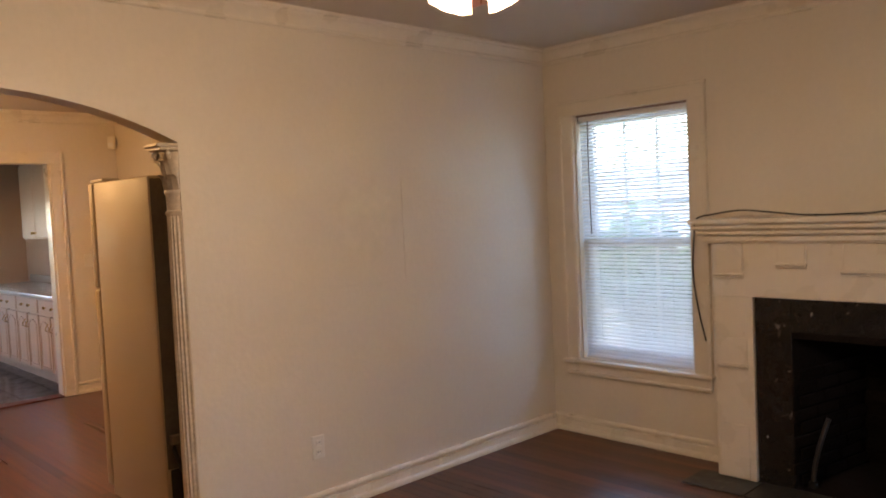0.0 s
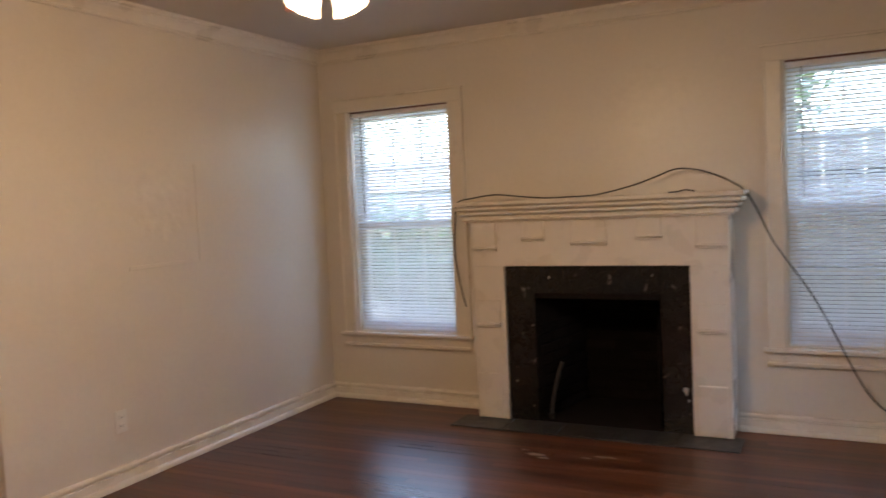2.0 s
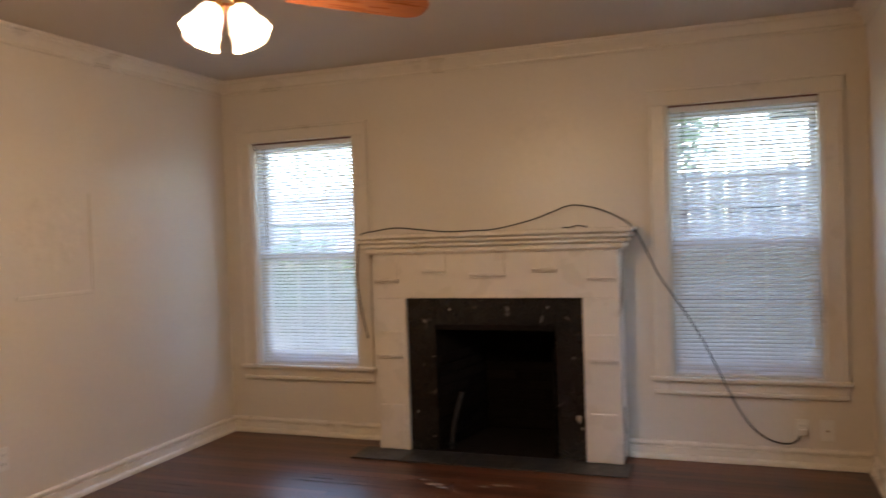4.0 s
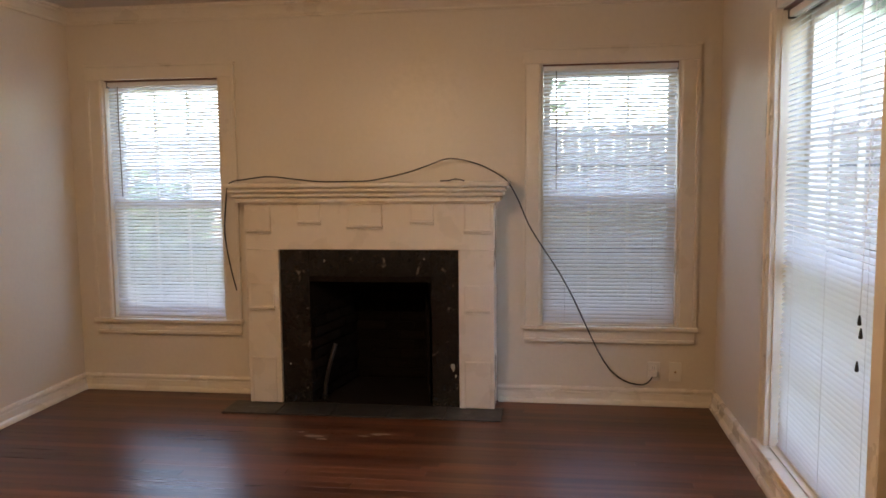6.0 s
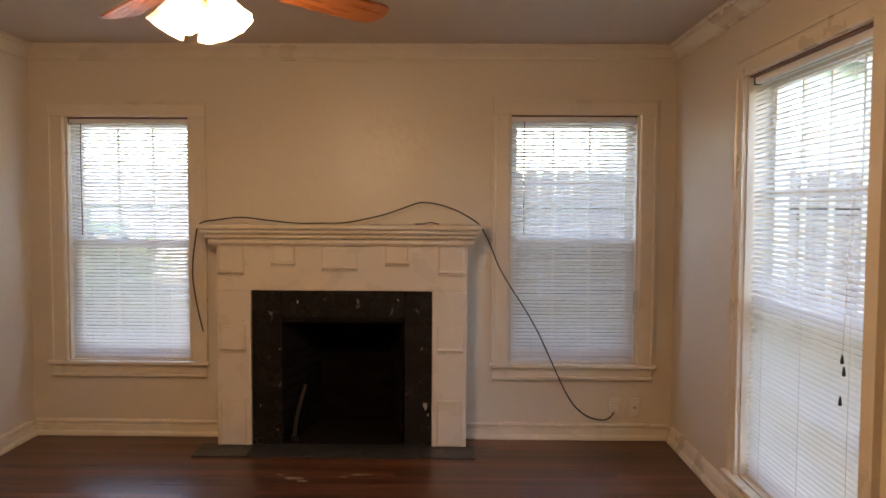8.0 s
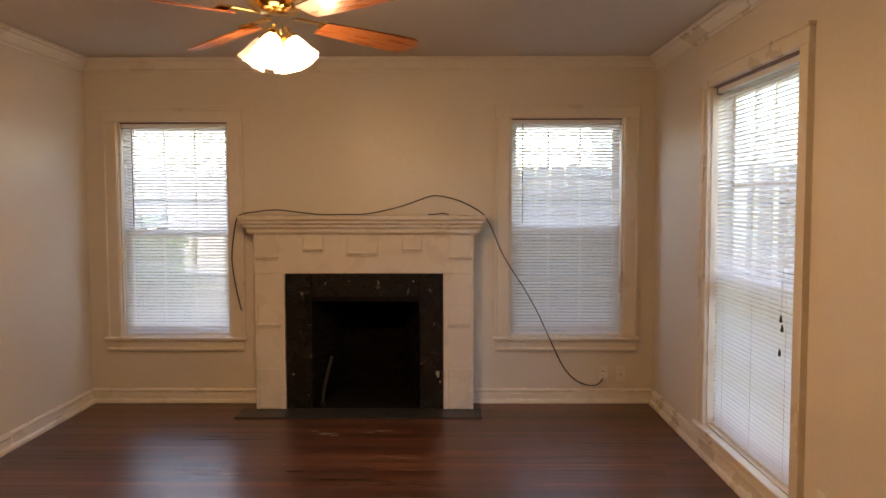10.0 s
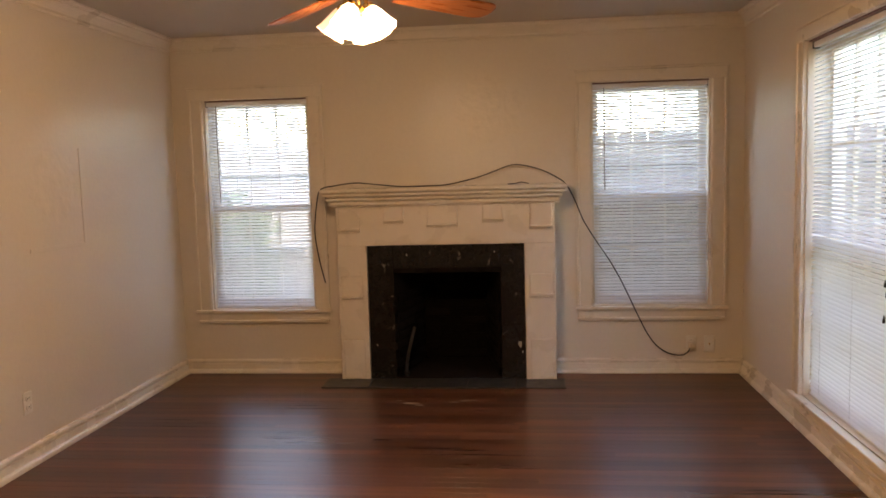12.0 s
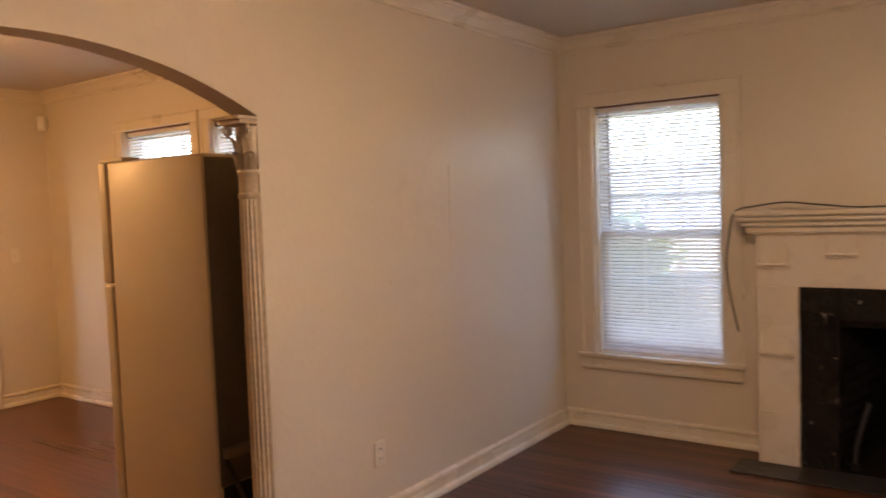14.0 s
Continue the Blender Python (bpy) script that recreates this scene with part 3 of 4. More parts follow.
for r in range(9):
    for k in range(3):
        x = -0.235 + k * 0.2 + (0.1 if r % 2 else 0)
        if abs(x) < 0.21:
            o = part("firebrick", bk, SOOT, fire)
            o.location = (x, d1 - 0.003, 0.05 + r * 0.064)
        o = part("firebrick", bk, SOOT, fire)
        o.matrix_local = pose(I0 + 0.022 + (0.10 + k * 0.19 - (0.06 if r % 2 else 0)) * 0.193, d0 + 0.02 + 0.10 + k * 0.19 - (0.06 if r % 2 else 0), 0.05 + r * 0.064, 0, 0, 78.9)
        o = part("firebrick", bk, SOOT, fire)
        o.matrix_local = pose(I1 - 0.022 - (0.10 + k * 0.19 - (0.06 if r % 2 else 0)) * 0.193, d0 + 0.02 + 0.10 + k * 0.19 - (0.06 if r % 2 else 0), 0.05 + r * 0.064, 0, 0, -78.9)

hearth = thing("hearth", (FX, -0.3, 0), "dark grey slate hearth set flush in the floor", "hearth", "", "structure")
for i in range(5):
    x = 1.125 - FX + i * 0.327
    part("slate_tile", block(x + 0.002, -0.125, 0.001, x + 0.325, 0.112, 0.009, 0.002, 1), SLATE, hearth)

gas = thing("gas_pipe", (1.665, -0.13, 0.01), "bent bare metal gas pipe leaning in the firebox", "pipe")
part("pipe", tube([(0.0, 0, 0), (0.005, 0.01, 0.10), (0.03, 0.02, 0.22), (0.06, 0.05, 0.34)], 0.012, 10), material("dull_pipe", (0.05, 0.045, 0.042), 0.5, 0.5), gas, "", True)
part("valve", lathe([(0.012, 0), (0.022, 0.004), (0.022, 0.03), (0.012, 0.034)], 12), IRON, gas)

cable = thing("black_cable", (0, 0, 0), "long black coaxial cable draped over the mantel shelf", "cable")
part("cord", tube([(1.085, -0.045, 0.665), (1.050, -0.050, 0.83), (1.028, -0.060, 1.03), (1.060, -0.095, 1.24), (1.100, -0.150, 1.325), (1.160, -0.17, 1.350), (1.185, -0.16, 1.352), (1.347, -0.15, 1.371), (1.50, -0.14, 1.356), (1.669, -0.14, 1.3385),
                   (1.85, -0.14, 1.3385), (1.989, -0.13, 1.344), (2.188, -0.11, 1.386), (2.320, -0.10, 1.430), (2.426, -0.09, 1.465), (2.530, -0.10, 1.455), (2.640, -0.13, 1.420), (2.745, -0.16, 1.362), (2.792, -0.160, 1.318),
                   (2.842, -0.14, 1.225), (2.905, -0.11, 1.075), (2.983, -0.085, 0.945), (3.068, -0.080, 0.815), (3.144, -0.085, 0.680), (3.210, -0.090, 0.54), (3.267, -0.085, 0.415),
                   (3.330, -0.070, 0.290), (3.392, -0.055, 0.205), (3.470, -0.045, 0.150), (3.552, -0.040, 0.132), (3.600, -0.040, 0.150), (3.632, -0.030, 0.195)], 0.0044, 8, 5), CABLE, cable, "", True)
part("plug", block(3.615, -0.045, 0.18, 3.65, -0.007, 0.215, 0.006), PLASTIC, cable, "small ivory plug")
scrap = thing("cable_clip", (2.47, -0.20, 1.3335), "small black bent clip on the mantel shelf", "clip")
part("clip", tube([(-0.07, 0, 0.004), (-0.02, 0.004, 0.006), (0.02, 0, 0.014), (0.07, -0.003, 0.004)], 0.004, 6), CABLE, scrap)


def outlet(place, turn, label, blank=False):
    o = thing("wall_outlet", place, label, "outlet", "wall plates", "", turn)
    part("plate", block(-0.035, -0.007, -0.057, 0.035, 0.0, 0.057, 0.003, 2), PLASTIC, o)
    if blank:
        part("jack", lathe([(0.006, 0), (0.006, 0.010)], 10, centre=(0, 0, 0)), BRASS, o).matrix_local = pose(0, -0.006, 0, 90, 0, 0)
        return o
    for z in (-0.022, 0.022):
        sk = part("socket", block(-0.016, -0.0095, z - 0.014, 0.016, -0.006, z + 0.014, 0.004, 2), PLASTIC, o)
        for x in (-0.006, 0.006):
            part("slot", block(x - 0.0012, -0.0099, z - 0.004, x + 0.0012, -0.009, z + 0.006), HOLE_SHADE, sk)
    return o


outlet((0.0, -1.85, 0.324), 90, "ivory duplex wall outlet above the baseboard")
outlet((3.632, 0, 0.205), 0, "ivory duplex wall outlet with the cable plugged in")
outlet((3.755, 0, 0.205), 0, "ivory cable jack plate beside the outlet", True)
outlet((EAST, -2.525, 0.25), -90, "ivory duplex wall outlet beside the tall window")

# skimmed repairs in the plaster
structure("plaster_patch", merge(block(0.0, -1.238, 1.08, 0.0045, -1.214, 1.62, 0.002, 2), block(0.0, -1.73, 1.068, 0.0045, -1.239, 1.090, 0.002, 2)), PAINT, "painted-over edges of an old wall repair", "wall repair")


def blob(cx, cz, rx, rz, seed, axis):
    r = random.Random(seed)
    bm = bmesh.new()
    mid = bm.verts.new((cx, -0.003, cz) if axis == "y" else (0.003, cx, cz))
    ring = []
    for i in range(40):
        a = 2 * math.pi * i / 40
        k = 1 + r.uniform(-0.16, 0.16)
        u, w = cx + rx * k * math.cos(a), cz + rz * k * math.sin(a)
        ring.append(bm.verts.new((u, 0.0004, w) if axis == "y" else (-0.0004, u, w)))
    for i in range(40):
        bm.faces.new((mid, ring[i], ring[(i + 1) % 40]))
    bmesh.ops.recalc_face_normals(bm, faces=bm.faces[:])
    return bm


structure("plaster_skim", blob(2.27, 1.85, 0.27, 0.24, 3, "y"), SKIM, "rough skimmed plaster patch above the mantel", "wall repair", True)
structure("plaster_skim", blob(-1.50, 1.42, 0.24, 0.22, 5, "x"), SKIM, "rough skimmed plaster patch on the wall", "wall repair", True)


# ---- ceiling fans ----
def shade_mesh():
    bm = lathe([(0.018, 0.0), (0.025, -0.006), (0.034, -0.028), (0.040, -0.052), (0.046, -0.078), (0.055, -0.102), (0.053, -0.103), (0.043, -0.078), (0.037, -0.052), (0.031, -0.029), (0.016, -0.008)], 40, 8, 0.05)
    return mesh_of("shade", bm, SHADE, True)


def ceiling_fan(place, turn, label, watt=LAMP_WATT, color=LAMP_COLOR, wood=BLADE):
    fan = thing("ceiling_fan", place, label, "ceiling fan", "", "", turn)
    part("canopy", lathe([(0.065, 0.0), (0.065, -0.012), (0.050, -0.040), (0.020, -0.055)], 28), BRASS, fan, "", True)
    part("downrod", lathe([(0.013, -0.05), (0.013, -0.19)], 16), BRASS, fan, "", True)
    part("motor_housing", lathe([(0.03, -0.185), (0.085, -0.195), (0.105, -0.215), (0.108, -0.270), (0.100, -0.300), (0.075, -0.318), (0.055, -0.330)], 36), BRASS, fan, "", True)
    part("switch_housing", lathe([(0.052, -0.328), (0.058, -0.335), (0.058, -0.372), (0.045, -0.385), (0.03, -0.402), (0.012, -0.418), (0.006, -0.428)], 28), BRASS, fan, "", True)
    for i in range(4):
        a = 45 + 90 * i
        arm = merge(block(0.070, -0.016, -0.338, 0.200, 0.016, -0.331, 0.002, 1), block(0.190, -0.030, -0.345, 0.235, 0.030, -0.336, 0.002, 1))
        part("blade_iron", arm, BRASS, fan).matrix_local = pose(0, 0, 0, 0, 0, a)
        bm = bmesh.new()
        out = [(0.185, -0.046), (0.30, -0.055), (0.48, -0.064), (0.58, -0.066), (0.612, -0.055), (0.628, -0.030), (0.632, 0.0)]
        line = out + [(x, -y) for x, y in reversed(out[:-1])]
        lo = [bm.verts.new((x, y, -0.003)) for x, y in line]
        hi = [bm.verts.new((x, y, 0.003)) for x, y in line]
        bm.faces.new(lo[::-1])
        bm.faces.new(hi)
        for k in range(len(line)):
            bm.faces.new((lo[k], lo[(k + 1) % len(line)], hi[(k + 1) % len(line)], hi[k]))
        part("blade", bm, wood, fan, "wooden blade").matrix_local = pose(0, 0, -0.345, 0, 0, a) @ pose(0, 0, 0, -13, 1.5, 0)
    me = shade_mesh()
    cold = bpy.data.meshes.new_from_object(part("shade", me, SHADE, fan))
    bpy.data.objects.remove(fan.children[-1])
    cold.materials.clear()
    cold.materials.append(FROST)
    for i in range(4):
        a = -97 + 90 * i
        m = pose(0, 0, 0, 0, 0, a) @ pose(0.044, 0, -0.414, 0, -35, 0)
        part("lamp_arm", tube([(0.03, 0, -0.375), (0.040, 0, -0.390), (0.044, 0, -0.414)], 0.008, 8), BRASS, fan).matrix_local = pose(0, 0, 0, 0, 0, a)
        part("fitter", lathe([(0.014, 0.016), (0.026, 0.006), (0.027, -0.010), (0.020, -0.011)], 20), BRASS, fan, "", True).matrix_local = m
        lit = i in (0, 1)
        dim = (1.0, 0.6, 0.35, 1.25)[i]
        part("shade", me if lit else cold, SHADE, fan, "frosted tulip glass shade, lit" if lit else "frosted tulip glass shade, dimly lit").matrix_local = m
        lamp = new("bulb_light", bpy.data.lights.new("bulb_light", "POINT"))
        lamp.data.energy, lamp.data.color, lamp.data.shadow_soft_size = watt * dim, color, 0.045
        lamp.matrix_world = pose(*place, 0, 0, turn) @ m @ pose(0, 0, -0.125)
    part("pull_chain", tube([(0.03, -0.05, -0.37), (0.03, -0.053, -0.46)], 0.0015, 5), BRASS, fan)
    return fan


ceiling_fan((1.935, -2.66, CEIL), -2, "brass ceiling fan with four wooden blades and lit tulip shades")
ceiling_fan((-2.42, -3.09, CEIL + 0.13), 69, "brass ceiling fan in the dining room, blades coloured as a silhouette", 1.5, (1.0, 0.54, 0.20), SHADED_BLADE)

vent = thing("ceiling_vent", (0.33, -2.47, CEIL), "white ceiling register with dull grey slats", "vent", turn=90)
part("frame", merge(block(-0.19, -0.11, -0.008, 0.19, -0.085, 0), block(-0.19, 0.085, -0.008, 0.19, 0.11, 0), block(-0.19, -0.085, -0.008, -0.165, 0.085, 0), block(0.165, -0.085, -0.008, 0.19, 0.085, 0)), RAIL, vent)
# flat dark sheet in place of the shaded duct above the slats
part("backing", block(-0.165, -0.085, -0.002, 0.165, 0.085, -0.001), HOLE_SHADE, vent)
me = mesh_of("slat", block(-0.163, -0.008, -0.0008, 0.163, 0.008, 0.0008), GASKET)
for i in range(9):
    part("slat", me, GASKET, vent).matrix_local = pose(0, -0.072 + i * 0.018, -0.006, 38, 0, 0)

# ---- columns of the arch ----
def column(place, turn, label):
    """A fluted half-round pilaster column with a leafy capital; it leans its back on the jamb."""
    col = thing("arch_column", place, label, "column", "arch columns", "", turn)
    part("base", merge(block(-0.066, -0.075, 0.0, 0.055, 0.04, 0.05, 0.004, 1), lathe([(0.054, 0.05), (0.0555, 0.062), (0.054, 0.078), (0.053, 0.084), (0.0555, 0.096), (0.053, 0.106)], 32)), PILLAR, col, "", True)
    part("shaft", lathe([(0.053, 0.10), (0.054, 0.5), (0.053, 1.0), (0.050, 1.475)], 128, 20, 0.045), PILLAR, col, "", True)
    part("necking", lathe([(0.050, 1.470), (0.056, 1.478), (0.056, 1.490), (0.050, 1.496), (0.050, 1.560), (0.055, 1.566), (0.056, 1.576), (0.052, 1.584)], 32), PILLAR, col, "", True)
    part("bell", lathe([(0.049, 1.58), (0.050, 1.63), (0.052, 1.69), (0.056, 1.742)], 32), PILLAR, col, "", True)
    leaf = bmesh.new()
    n = 6
    rows = []
    for i in range(n + 1):
        t = i / n
        wid = 0.025 * (1 - 0.55 * t * t) * (1.0 + 0.25 * math.sin(t * 19))
        out = 0.005 + 0.016 * t + 0.045 * max(0, t - 0.55) ** 1.3 * 2
        z = 0.085 * t - 0.045 * max(0, t - 0.75) * 2
        rows.append([leaf.verts.new((x, -out - (0.006 if abs(x) < 1e-6 else 0), z)) for x in (-wid, -wid * 0.5, 0.0, wid * 0.5, wid)])
    for p, q in zip(rows, rows[1:]):
        for k in range(4):
            leaf.faces.new((p[k], p[k + 1], q[k + 1], q[k]))
    bmesh.ops.solidify(leaf, geom=leaf.faces[:], thickness=0.004)
    lm = mesh_of("acanthus_leaf", leaf, PILLAR, True)
    for tier, (z, r, k) in enumerate(((1.582, 0.046, 8), (1.640, 0.050, 8))):
        for i in range(k):
            a = radians(i * 360 / k + 22.5 * tier)
            if math.sin(a) > 0.8 or math.cos(a) < -0.3:
                continue
            o = part("acanthus_leaf", lm, PILLAR, col)
            o.matrix_local = pose(0, 0, 0, 0, 0, i * 360 / k + 22.5 * tier) @ pose(0, -r, z)
    for i in (0, 3):
        pts = []
        for k in range(15):
            a = 0.55 * math.pi * k / 2.2
            rr = 0.019 * (1 - k / 17)
            pts.append((0, -0.084 - rr * math.cos(a), 1.726 + rr * math.sin(a)))
        o = part("volute", tube(pts, 0.006, 6, 2), PILLAR, col)
        o.matrix_local = pose(0, 0, 0, 0, 0, 45 + 90 * i)
    part("abacus", merge(block(-0.068, -0.108, 1.762, 0.064, -0.012, 1.776, 0.004, 2), block(-0.060, -0.094, 1.746, 0.057, -0.012, 1.7625, 0.005, 2)), PILLAR, col)
    return col


column((-0.056, ARCH1 + 0.014, 0), 0, "fluted cream half column with a weathered leafy capital")
column((-0.056, ARCH0 - 0.014, 0), 180, "fluted cream half column with a weathered leafy capital")

# ---- fridge in the dining room ----
fr = thing("refrigerator", (-0.725, -2.08, 0.0), "tall white refrigerator parked backwards behind the arch", "refrigerator")
part("body", block(-0.285, -0.38, 0.03, 0.385, 0.38, 1.665, 0.010, 3), FRIDGE, fr, "", True)
part("gasket", merge(block(-0.300, -0.365, 0.08, -0.285, 0.365, 1.10), block(-0.300, -0.365, 1.13, -0.285, 0.365, 1.655)), GASKET, fr)
d1 = part("door", block(-0.365, -0.38, 0.07, -0.300, 0.38, 1.11, 0.012, 3), FRIDGE, fr, "", True)
d2 = part("freezer_door", block(-0.365, -0.38, 1.12, -0.300, 0.38, 1.665, 0.012, 3), FRIDGE, fr, "", True)
part("handle", merge(block(-0.40, -0.33, 0.55, -0.385, -0.30, 1.05, 0.005), block(-0.39, -0.33, 0.56, -0.36, -0.30, 0.59), block(-0.39, -0.33, 1.0, -0.36, -0.30, 1.03)), FRIDGE, d1)
part("handle", merge(block(-0.40, -0.33, 1.18, -0.385, -0.30, 1.45, 0.005), block(-0.39, -0.33, 1.2, -0.36, -0.30, 1.23), block(-0.39, -0.33, 1.40, -0.36, -0.30, 1.43)), FRIDGE, d2)
part("hinge_cover", block(-0.355, -0.37, 1.6655, -0.18, -0.28, 1.685, 0.006), FRIDGE, fr)
part("back_panel", block(0.386, -0.372, 0.30, 0.391, 0.372, 1.650), FRIDGE_BACK, fr, "dark sheet back panel")
# flat dark sheet painted as the shaded compressor recess
part("back_recess", block(0.386, -0.36, 0.06, 0.389, 0.36, 0.295), HOLE_SHADE, fr)
part("compressor", lathe([(0.02, 0.06), (0.085, 0.075), (0.095, 0.11), (0.095, 0.17), (0.08, 0.21), (0.02, 0.225)], 20, centre=(0.470, -0.22, 0)), RUBBER, fr, "black compressor", True)
part("water_hose", tube([(0.36, -0.33, 0.42), (0.42, -0.34, 0.36), (0.47, -0.30, 0.22), (0.46, -0.16, 0.06), (0.42, 0.0, 0.03), (0.38, -0.1, 0.25)], 0.011, 8), RUBBER, fr, "looped black hose", True)
part("bracket", block(0.386, -0.36, 0.42, 0.425, -0.16, 0.46), GASKET, fr)
for x in (-0.25, 0.30):
    for y in (-0.33, 0.33):
        part("foot", lathe([(0.02, 0.002), (0.02, 0.012), (0.01, 0.014), (0.01, 0.034)], 12, centre=(x, y, 0)), IRON, fr)

sensor = thing("alarm_sensor", (DW + 0.035, DN - 0.035, 2.17), "small ivory alarm sensor in the corner", "sensor", turn=45)
part("case", block(-0.032, -0.045, -0.055, 0.032, 0.0, 0.055, 0.012, 3), PLASTIC, sensor, "", True)
part("lens", block(-0.022, -0.049, -0.040, 0.022, -0.044, 0.0, 0.004, 2), RAIL, sensor)

# ---- doorway to the kitchen ----
dr = thing("doorway", (DW, -2.2325, 0), "cream cased doorway without a door, to the kitchen", "doorway", "", "structure")
hw = (DOOR[1] - DOOR[0]) / 2
for s in (-1, 1):
    part("casing", merge(block(0, s * hw, 0.0, 0.020, s * (hw + 0.095), DOOR[3], 0.003, 1), block(0, s * (hw + 0.075), 0.0, 0.030, s * (hw + 0.1), DOOR[3] + 0.10, 0.004, 1)), TRIM, dr)
    part("jamb", block(-WALL_T, s * hw, 0, -0.001, s * (hw - 0.015), DOOR[3]), TRIM, dr)
part("head_casing", block(0.0, -hw - 0.075, DOOR[3], 0.020, hw + 0.075, DOOR[3] + 0.095, 0.003, 1), TRIM, dr)
part("threshold", block(-WALL_T, -hw + 0.015, 0.001, 0.03, hw - 0.015, 0.014, 0.004, 2), THRESH_SHADE, dr, "red-brown wooden threshold")
sw = thing("light_switch", (DW, -1.50, 1.15), "ivory light switch beside the doorway", "switch", turn=90)
part("plate", block(-0.035, -0.006, -0.057, 0.035, 0, 0.057, 0.003, 2), PLASTIC, sw)
part("toggle", block(-0.005, -0.016, -0.008, 0.005, -0.005, 0.010, 0.002, 1), PLASTIC, sw)

# ---- kitchen ----
CF = -1.70


def base_cabinet(x0, x1):
    w = x1 - x0
    cab = thing("base_cabinet", (x0, KN, 0), "pink-cream painted base cabinet with arched door panels", "cabinet", "kitchen base cabinets")
    f = CF - KN
    part("body", merge(block(0.001, f + 0.02, 0.10, w - 0.001, -0.002, 0.80), block(0.001, f + 0.08, 0.002, w - 0.001, -0.002, 0.10)), CABINET, cab)
    dwr = part("drawer", block(0.02, f, 0.655, w - 0.02, f + 0.019, 0.785, 0.006, 2), CABINET, cab)
    for s in (0.35, 0.65):
        part("knob", lathe([(0.006, 0), (0.006, 0.012), (0.014, 0.016), (0.012, 0.026)], 12), BRASS, dwr).matrix_local = pose(w * s, f, 0.72, 90, 0, 0)
    # thin dark strip stands in for the unlit inside between the doors
    part("open_gap", block(w / 2 - 0.022, f + 0.014, 0.12, w / 2 + 0.022, f + 0.0205, 0.64), THRESH_SHADE, cab, "dark strip coloured as the shade between the doors")
    for i in range(2):
        a, b = (0.02, w / 2 - 0.020) if i == 0 else (w / 2 + 0.020, w - 0.02)
        door = part("door", block(a, f, 0.12, b, f + 0.019, 0.635, 0.004, 1), CABINET, cab)
        pts = [(a + 0.035, f - 0.003, 0.16), (a + 0.035, f - 0.003, 0.54)]
        pts += [(a + 0.035 + (b - a - 0.07) * k / 8, f - 0.003, 0.54 + 0.05 * math.sin(math.pi * k / 8)) for k in range(1, 8)]
        pts += [(b - 0.035, f - 0.003, 0.54), (b - 0.035, f - 0.003, 0.16), (a + 0.035, f - 0.003, 0.16)]
        part("panel_bead", tube(pts, 0.006, 6, 1), CABINET, door)
        part("handle", tube([((b - 0.03) if i == 0 else (a + 0.03), f - 0.002, 0.50), ((b - 0.03) if i == 0 else (a + 0.03), f - 0.03, 0.53), ((b - 0.03) if i == 0 else (a + 0.03), f - 0.002, 0.58)], 0.004, 6), BRASS, door)
    return cab


for i in range(4):
    base_cabinet(-4.045 - 0.68 * (i + 1), -4.045 - 0.68 * i)
wt = thing("worktop", (-5.4, KN, 0.80), "pale speckled kitchen worktop on the cabinets", "worktop")
part("slab", block(-1.36, CF - KN - 0.03, 0.001, 1.36, -0.002, 0.038, 0.008, 2), WORKTOP, wt)
part("upstand", block(-1.36, -0.02, 0.0385, 1.36, -0.002, 0.12, 0.003, 1), WORKTOP, wt)
uc = thing("wall_cabinet", (-5.75, KN, 1.34), "cream painted wall cabinet with two doors", "cabinet")
part("body", block(0, -0.33, 0, 0.86, -0.001, 0.76, 0.002, 1), CABINET, uc)
for i in range(2):
    door = part("door", block(0.01 + 0.425 * i, -0.349, 0.01, 0.425 + 0.425 * i, -0.331, 0.75, 0.005, 2), CABINET, uc)
    part("knob", lathe([(0.006, 0), (0.006, 0.012), (0.014, 0.016), (0.012, 0.026)], 12), BRASS, door).matrix_local = pose(0.39 if i == 0 else 0.465, -0.349, 0.06, 90, 0, 0)

# ---- outdoors ----
GZ = -0.35
g = bmesh.new()
vs = [g.verts.new(p) for p in ((-400, -400, GZ), (400, -400, GZ), (400, 400, GZ), (-400, 400, GZ))]
g.faces.new(vs)
structure("ground", g, GRASS, "grassy yard around the house", "ground")


def picket(top, mat):
    bm = bmesh.new()
    o = [(-0.0715, 0), (0.0715, 0), (0.0715, top - 0.03), (0.042, top), (-0.042, top), (-0.0715, top - 0.03)]
    a = [bm.verts.new((x, -0.009, z)) for x, z in o]
    b = [bm.verts.new((x, 0.009, z)) for x, z in o]
    bm.faces.new(a)
    bm.faces.new(b[::-1])
    for i in range(6):
        bm.faces.new((a[(i + 1) % 6], a[i], b[i], b[(i + 1) % 6]))
    return mesh_of("board", bm, mat)


def fence(place, turn, length, label, mat):
    f = thing("wooden_fence", place, label, "fence", "yard fences", "", turn)
    me = picket(1.79 - GZ, mat)
    for i in range(int(length / 0.15)):
        o = part("board", me, mat, f)
        o.location = (0.075 + 0.15 * i, random.uniform(-0.004, 0.004), random.uniform(-0.02, 0.012))
    for z in (0.3, 1.05, 1.80):
        part("rail", block(0, -0.05, z, length, -0.010, z + 0.09), mat, f)
    return f


# paler boards than the cedar, up to about x = 1
fence((-4.99, 2.5, GZ), 0, 6.0, "pale wooden fence in the yard", PALEFENCE)
fence((1.02, 2.5, GZ), 0, 6.0, "weathered grey cedar picket fence in the yard", FENCE)
fence((7.0, 2.45, GZ), -90, 11.0, "weathered grey cedar picket fence beside the yard", FENCE)


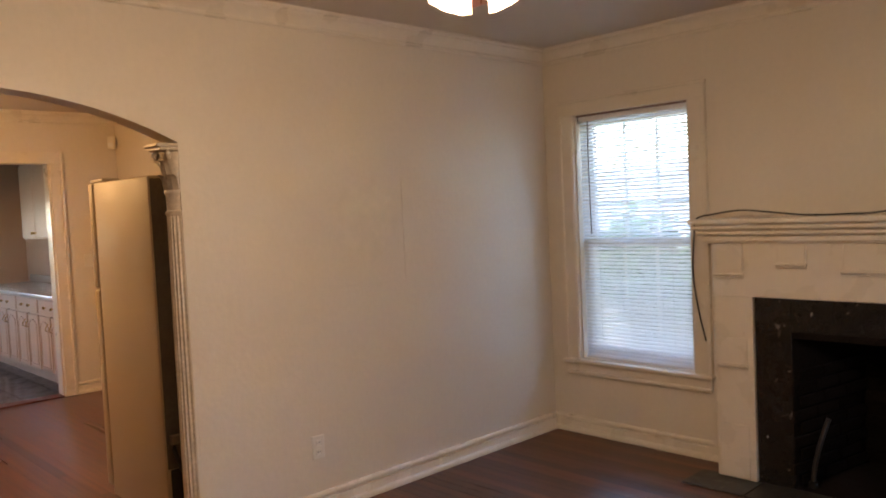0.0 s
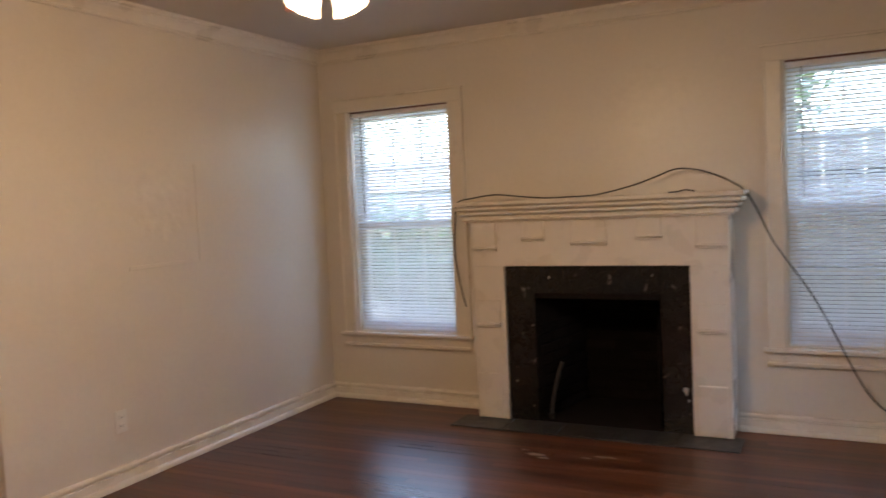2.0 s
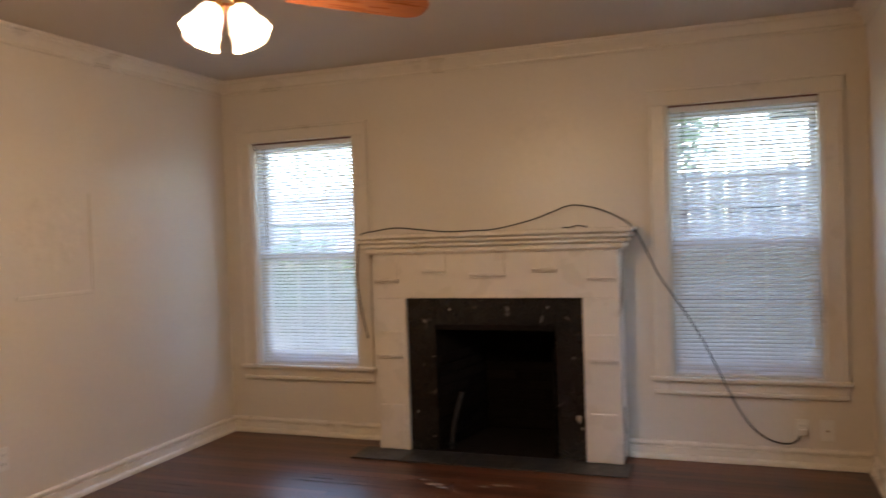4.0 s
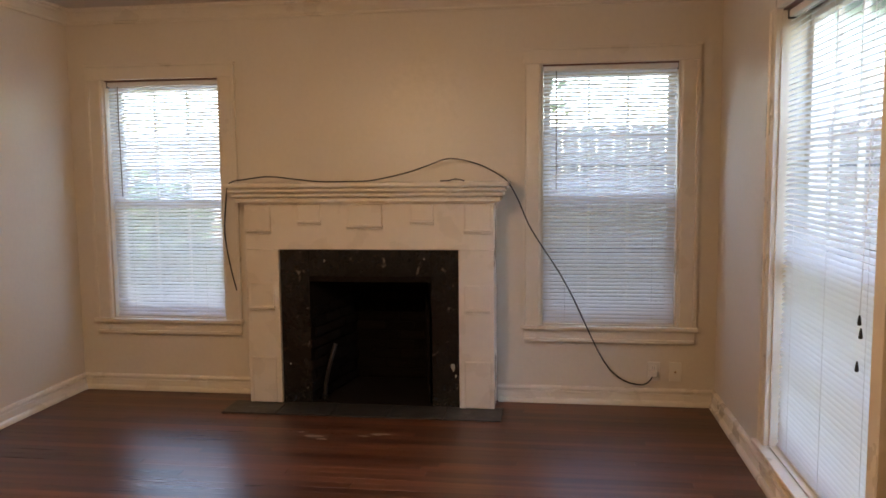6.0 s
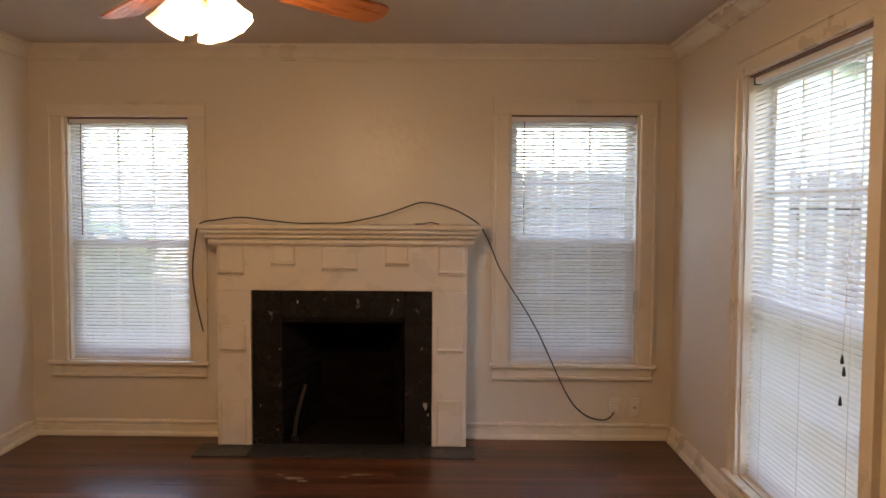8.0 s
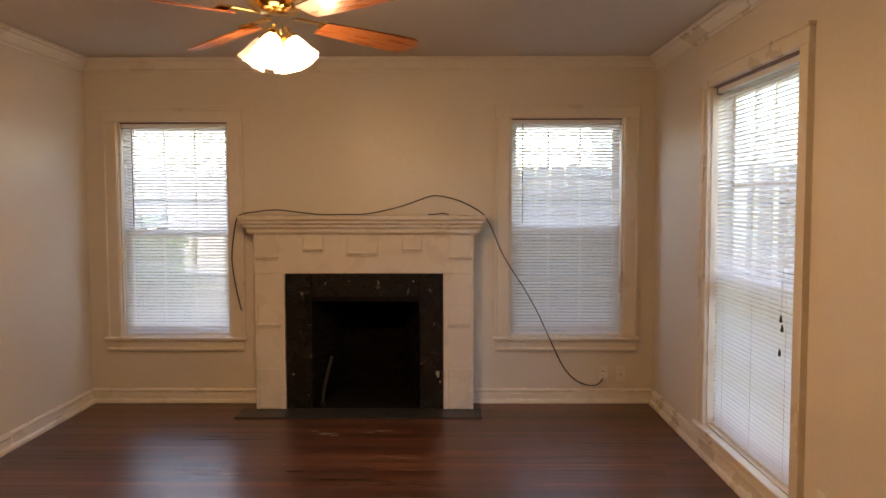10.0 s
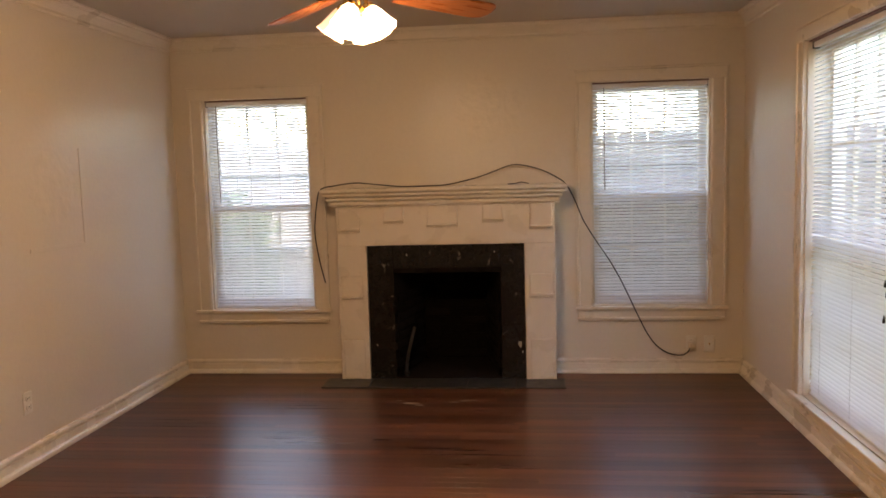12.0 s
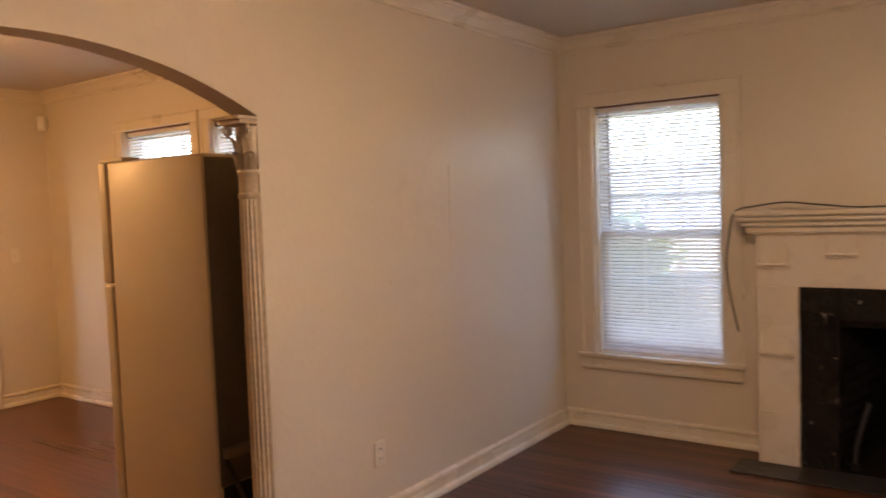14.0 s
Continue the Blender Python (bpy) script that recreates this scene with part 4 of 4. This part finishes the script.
def tree(place, h, spread, seed, leaves, label):
    r = random.Random(seed)
    t = thing("tree", place, label, "tree", "garden trees")
    limbs = [tube([(0, 0, -0.05), (0.05, 0.03, h * 0.3), (0.0, 0.08, h * 0.6)], 0.11, 8, 3)]
    tips = []
    for i in range(9):
        a = i * 2.4 + r.uniform(-0.4, 0.4)
        rr = spread * r.uniform(0.45, 0.95)
        z0 = h * r.uniform(0.35, 0.6)
        tip = Vector((rr * math.cos(a), rr * math.sin(a), h * r.uniform(0.55, 1.0)))
        tips.append(tip)
        limbs.append(tube([(0.02, 0.04, z0), tuple(tip * 0.5 + Vector((0, 0, z0 * 0.45))), tuple(tip)], 0.035, 6, 3))
    part("trunk", merge(*limbs), BARK, t)
    verts, faces = [], []
    for i in range(leaves):
        c = r.choice(tips) + Vector((r.gauss(0, spread * 0.24), r.gauss(0, spread * 0.24), r.gauss(0, h * 0.10)))
        u = Vector((r.gauss(0, 1), r.gauss(0, 1), r.gauss(0, 1))).normalized()
        w = u.orthogonal().normalized()
        s = r.uniform(0.05, 0.11)
        k = len(verts)
        verts += [c - u * s, c + w * s * 0.45, c + u * s, c - w * s * 0.45]
        faces.append((k, k + 1, k + 2, k + 3))
    me = bpy.data.meshes.new("crown")
    me.from_pydata([tuple(v) for v in verts], [], faces)
    me.materials.append(LEAF)
    tagged(part("crown", me, LEAF, t), "", "", "", "stuff")
    return t


tree((2.1, 5.4, GZ), 4.6, 1.0, 4, 3000, "leafy green tree behind the fence")
tree((-0.65, 2.0, GZ), 1.45, 0.55, 8, 700, "small leafy green shrub before the pale fence")
tree((10.0, -3.2, GZ), 5.0, 2.0, 11, 6000, "leafy green tree beyond the side fence")

house = thing("neighbour_house", (7.4, 3.7, GZ), "pale green clapboard house beyond the fence", "house", turn=90)
boards = bmesh.new()
for i in range(26):
    z = i * 0.13
    box(boards, -0.02 - (0.012), -3.0, z, 0.02, 3.2, z + 0.125)
    box(boards, 0.0, -3.0, z + 0.12, 0.02, 3.2, z + 0.14)
part("wall", boards, SIDING, house)
part("roof", sweep([(-0.35, 3.3), (2.5, 4.9), (5.3, 3.3), (5.3, 3.42), (2.5, 5.05), (-0.35, 3.42)], (0, -3.3, 0), (0, 3.5, 0), (0, 0, 1), (1, 0, 0)), SHINGLE, house)
for y in (-1.6,):
    w = part("window", merge(block(-0.06, y - 0.5, 1.0, -0.033, y - 0.42, 2.5), block(-0.06, y + 0.42, 1.0, -0.033, y + 0.5, 2.5), block(-0.06, y - 0.42, 2.42, -0.033, y + 0.42, 2.5), block(-0.06, y - 0.42, 1.0, -0.033, y + 0.42, 1.08)), TRIM, house)
    part("pane", block(-0.05, y - 0.42, 1.08, -0.034, y + 0.42, 2.42), DARKGLASS, w)

# ---- floors: boards run east-west ----
def plank_floor(name, x0, x1, y0, y1, near, label):
    """Hardwood strips; those inside the stretch of y values near are parts, the rest one mesh."""
    fl = thing(name, (0, 0, 0), label, "floor", "", "structure")
    part("subfloor", block(x0, y0, -0.16, x1, y1, -0.0035), GAP, fl)
    r = random.Random(7)
    cache, rest, count = {}, bmesh.new(), 0
    w = 0.0585
    for j in range(int((y1 - y0) / w) + 1):
        yb = y1 - j * w
        ya = max(yb - w, y0)
        if yb - ya < 0.01:
            continue
        x = x0 - r.uniform(0, 0.8)
        while x < x1:
            ln = round(r.uniform(1.0, 2.8) / 0.2) * 0.2
            a, b = max(x, x0), min(x + ln, x1)
            x += ln
            if b - a < 0.02:
                continue
            dz = r.uniform(-0.0003, 0.0001)
            if near[0] < yb < near[1] and count < 300:
                key = round(b - a, 2)
                if key not in cache:
                    cache[key] = mesh_of("floorboard", block(0.0003, 0.0002, -0.006, key - 0.0003, w - 0.0002, 0.0, 0.0004, 1), WOOD)
                o = part("floorboard", cache[key], WOOD, fl)
                o.location = (a, yb - w, dz)
                count += 1
            else:
                box(rest, a + 0.0003, ya + 0.0002, -0.006, b - 0.0003, yb - 0.0002, dz)
    tagged(part("floorboards", rest, WOOD, fl), "", "", "", "stuff")
    return fl


plank_floor("floor", -0.07, EAST + 0.02, SOUTH, 0.0, (-4.6, 0.01), "dark reddish-brown hardwood strip floor, worn and glossy")
plank_floor("floor_dining", DW - WALL_T, -0.0705, DS, DN, (-2.5, -2.4), "reddish-brown hardwood strip floor in the dining room")
for i, (x, y, s) in enumerate(((1.78, -0.76, 0.055), (1.84, -0.80, 0.04), (2.14, -0.69, 0.05), (1.70, -0.70, 0.03), (2.05, -0.73, 0.03), (2.9, -2.9, 0.05))):
    r = random.Random(20 + i)
    bm = bmesh.new()
    bm.faces.new([bm.verts.new((x + s * r.uniform(0.5, 1.3) * math.cos(k * 0.6283), y + 0.35 * s * r.uniform(0.4, 1.4) * math.sin(k * 0.6283), 0.0012)) for k in range(10)])
    structure("paint_scuff", bm, SCUFF, "dried pale paint scuff on the floor", "stain")
kt = thing("floor_kitchen", (0, 0, 0), "blue-grey tiled kitchen floor", "floor", "", "structure")
part("screed", block(KW, KS, -0.16, DW - WALL_T, KN, -0.004), GAP, kt)
tm = mesh_of("tile", block(-0.149, -0.149, -0.008, 0.149, 0.149, 0.0, 0.002, 1), KTILE)
for i in range(9):
    for j in range(11):
        o = part("tile", tm, KTILE, kt)
        o.location = (DW - WALL_T - 0.15 - 0.3 * i, KN - 0.15 - 0.3 * j, 0)
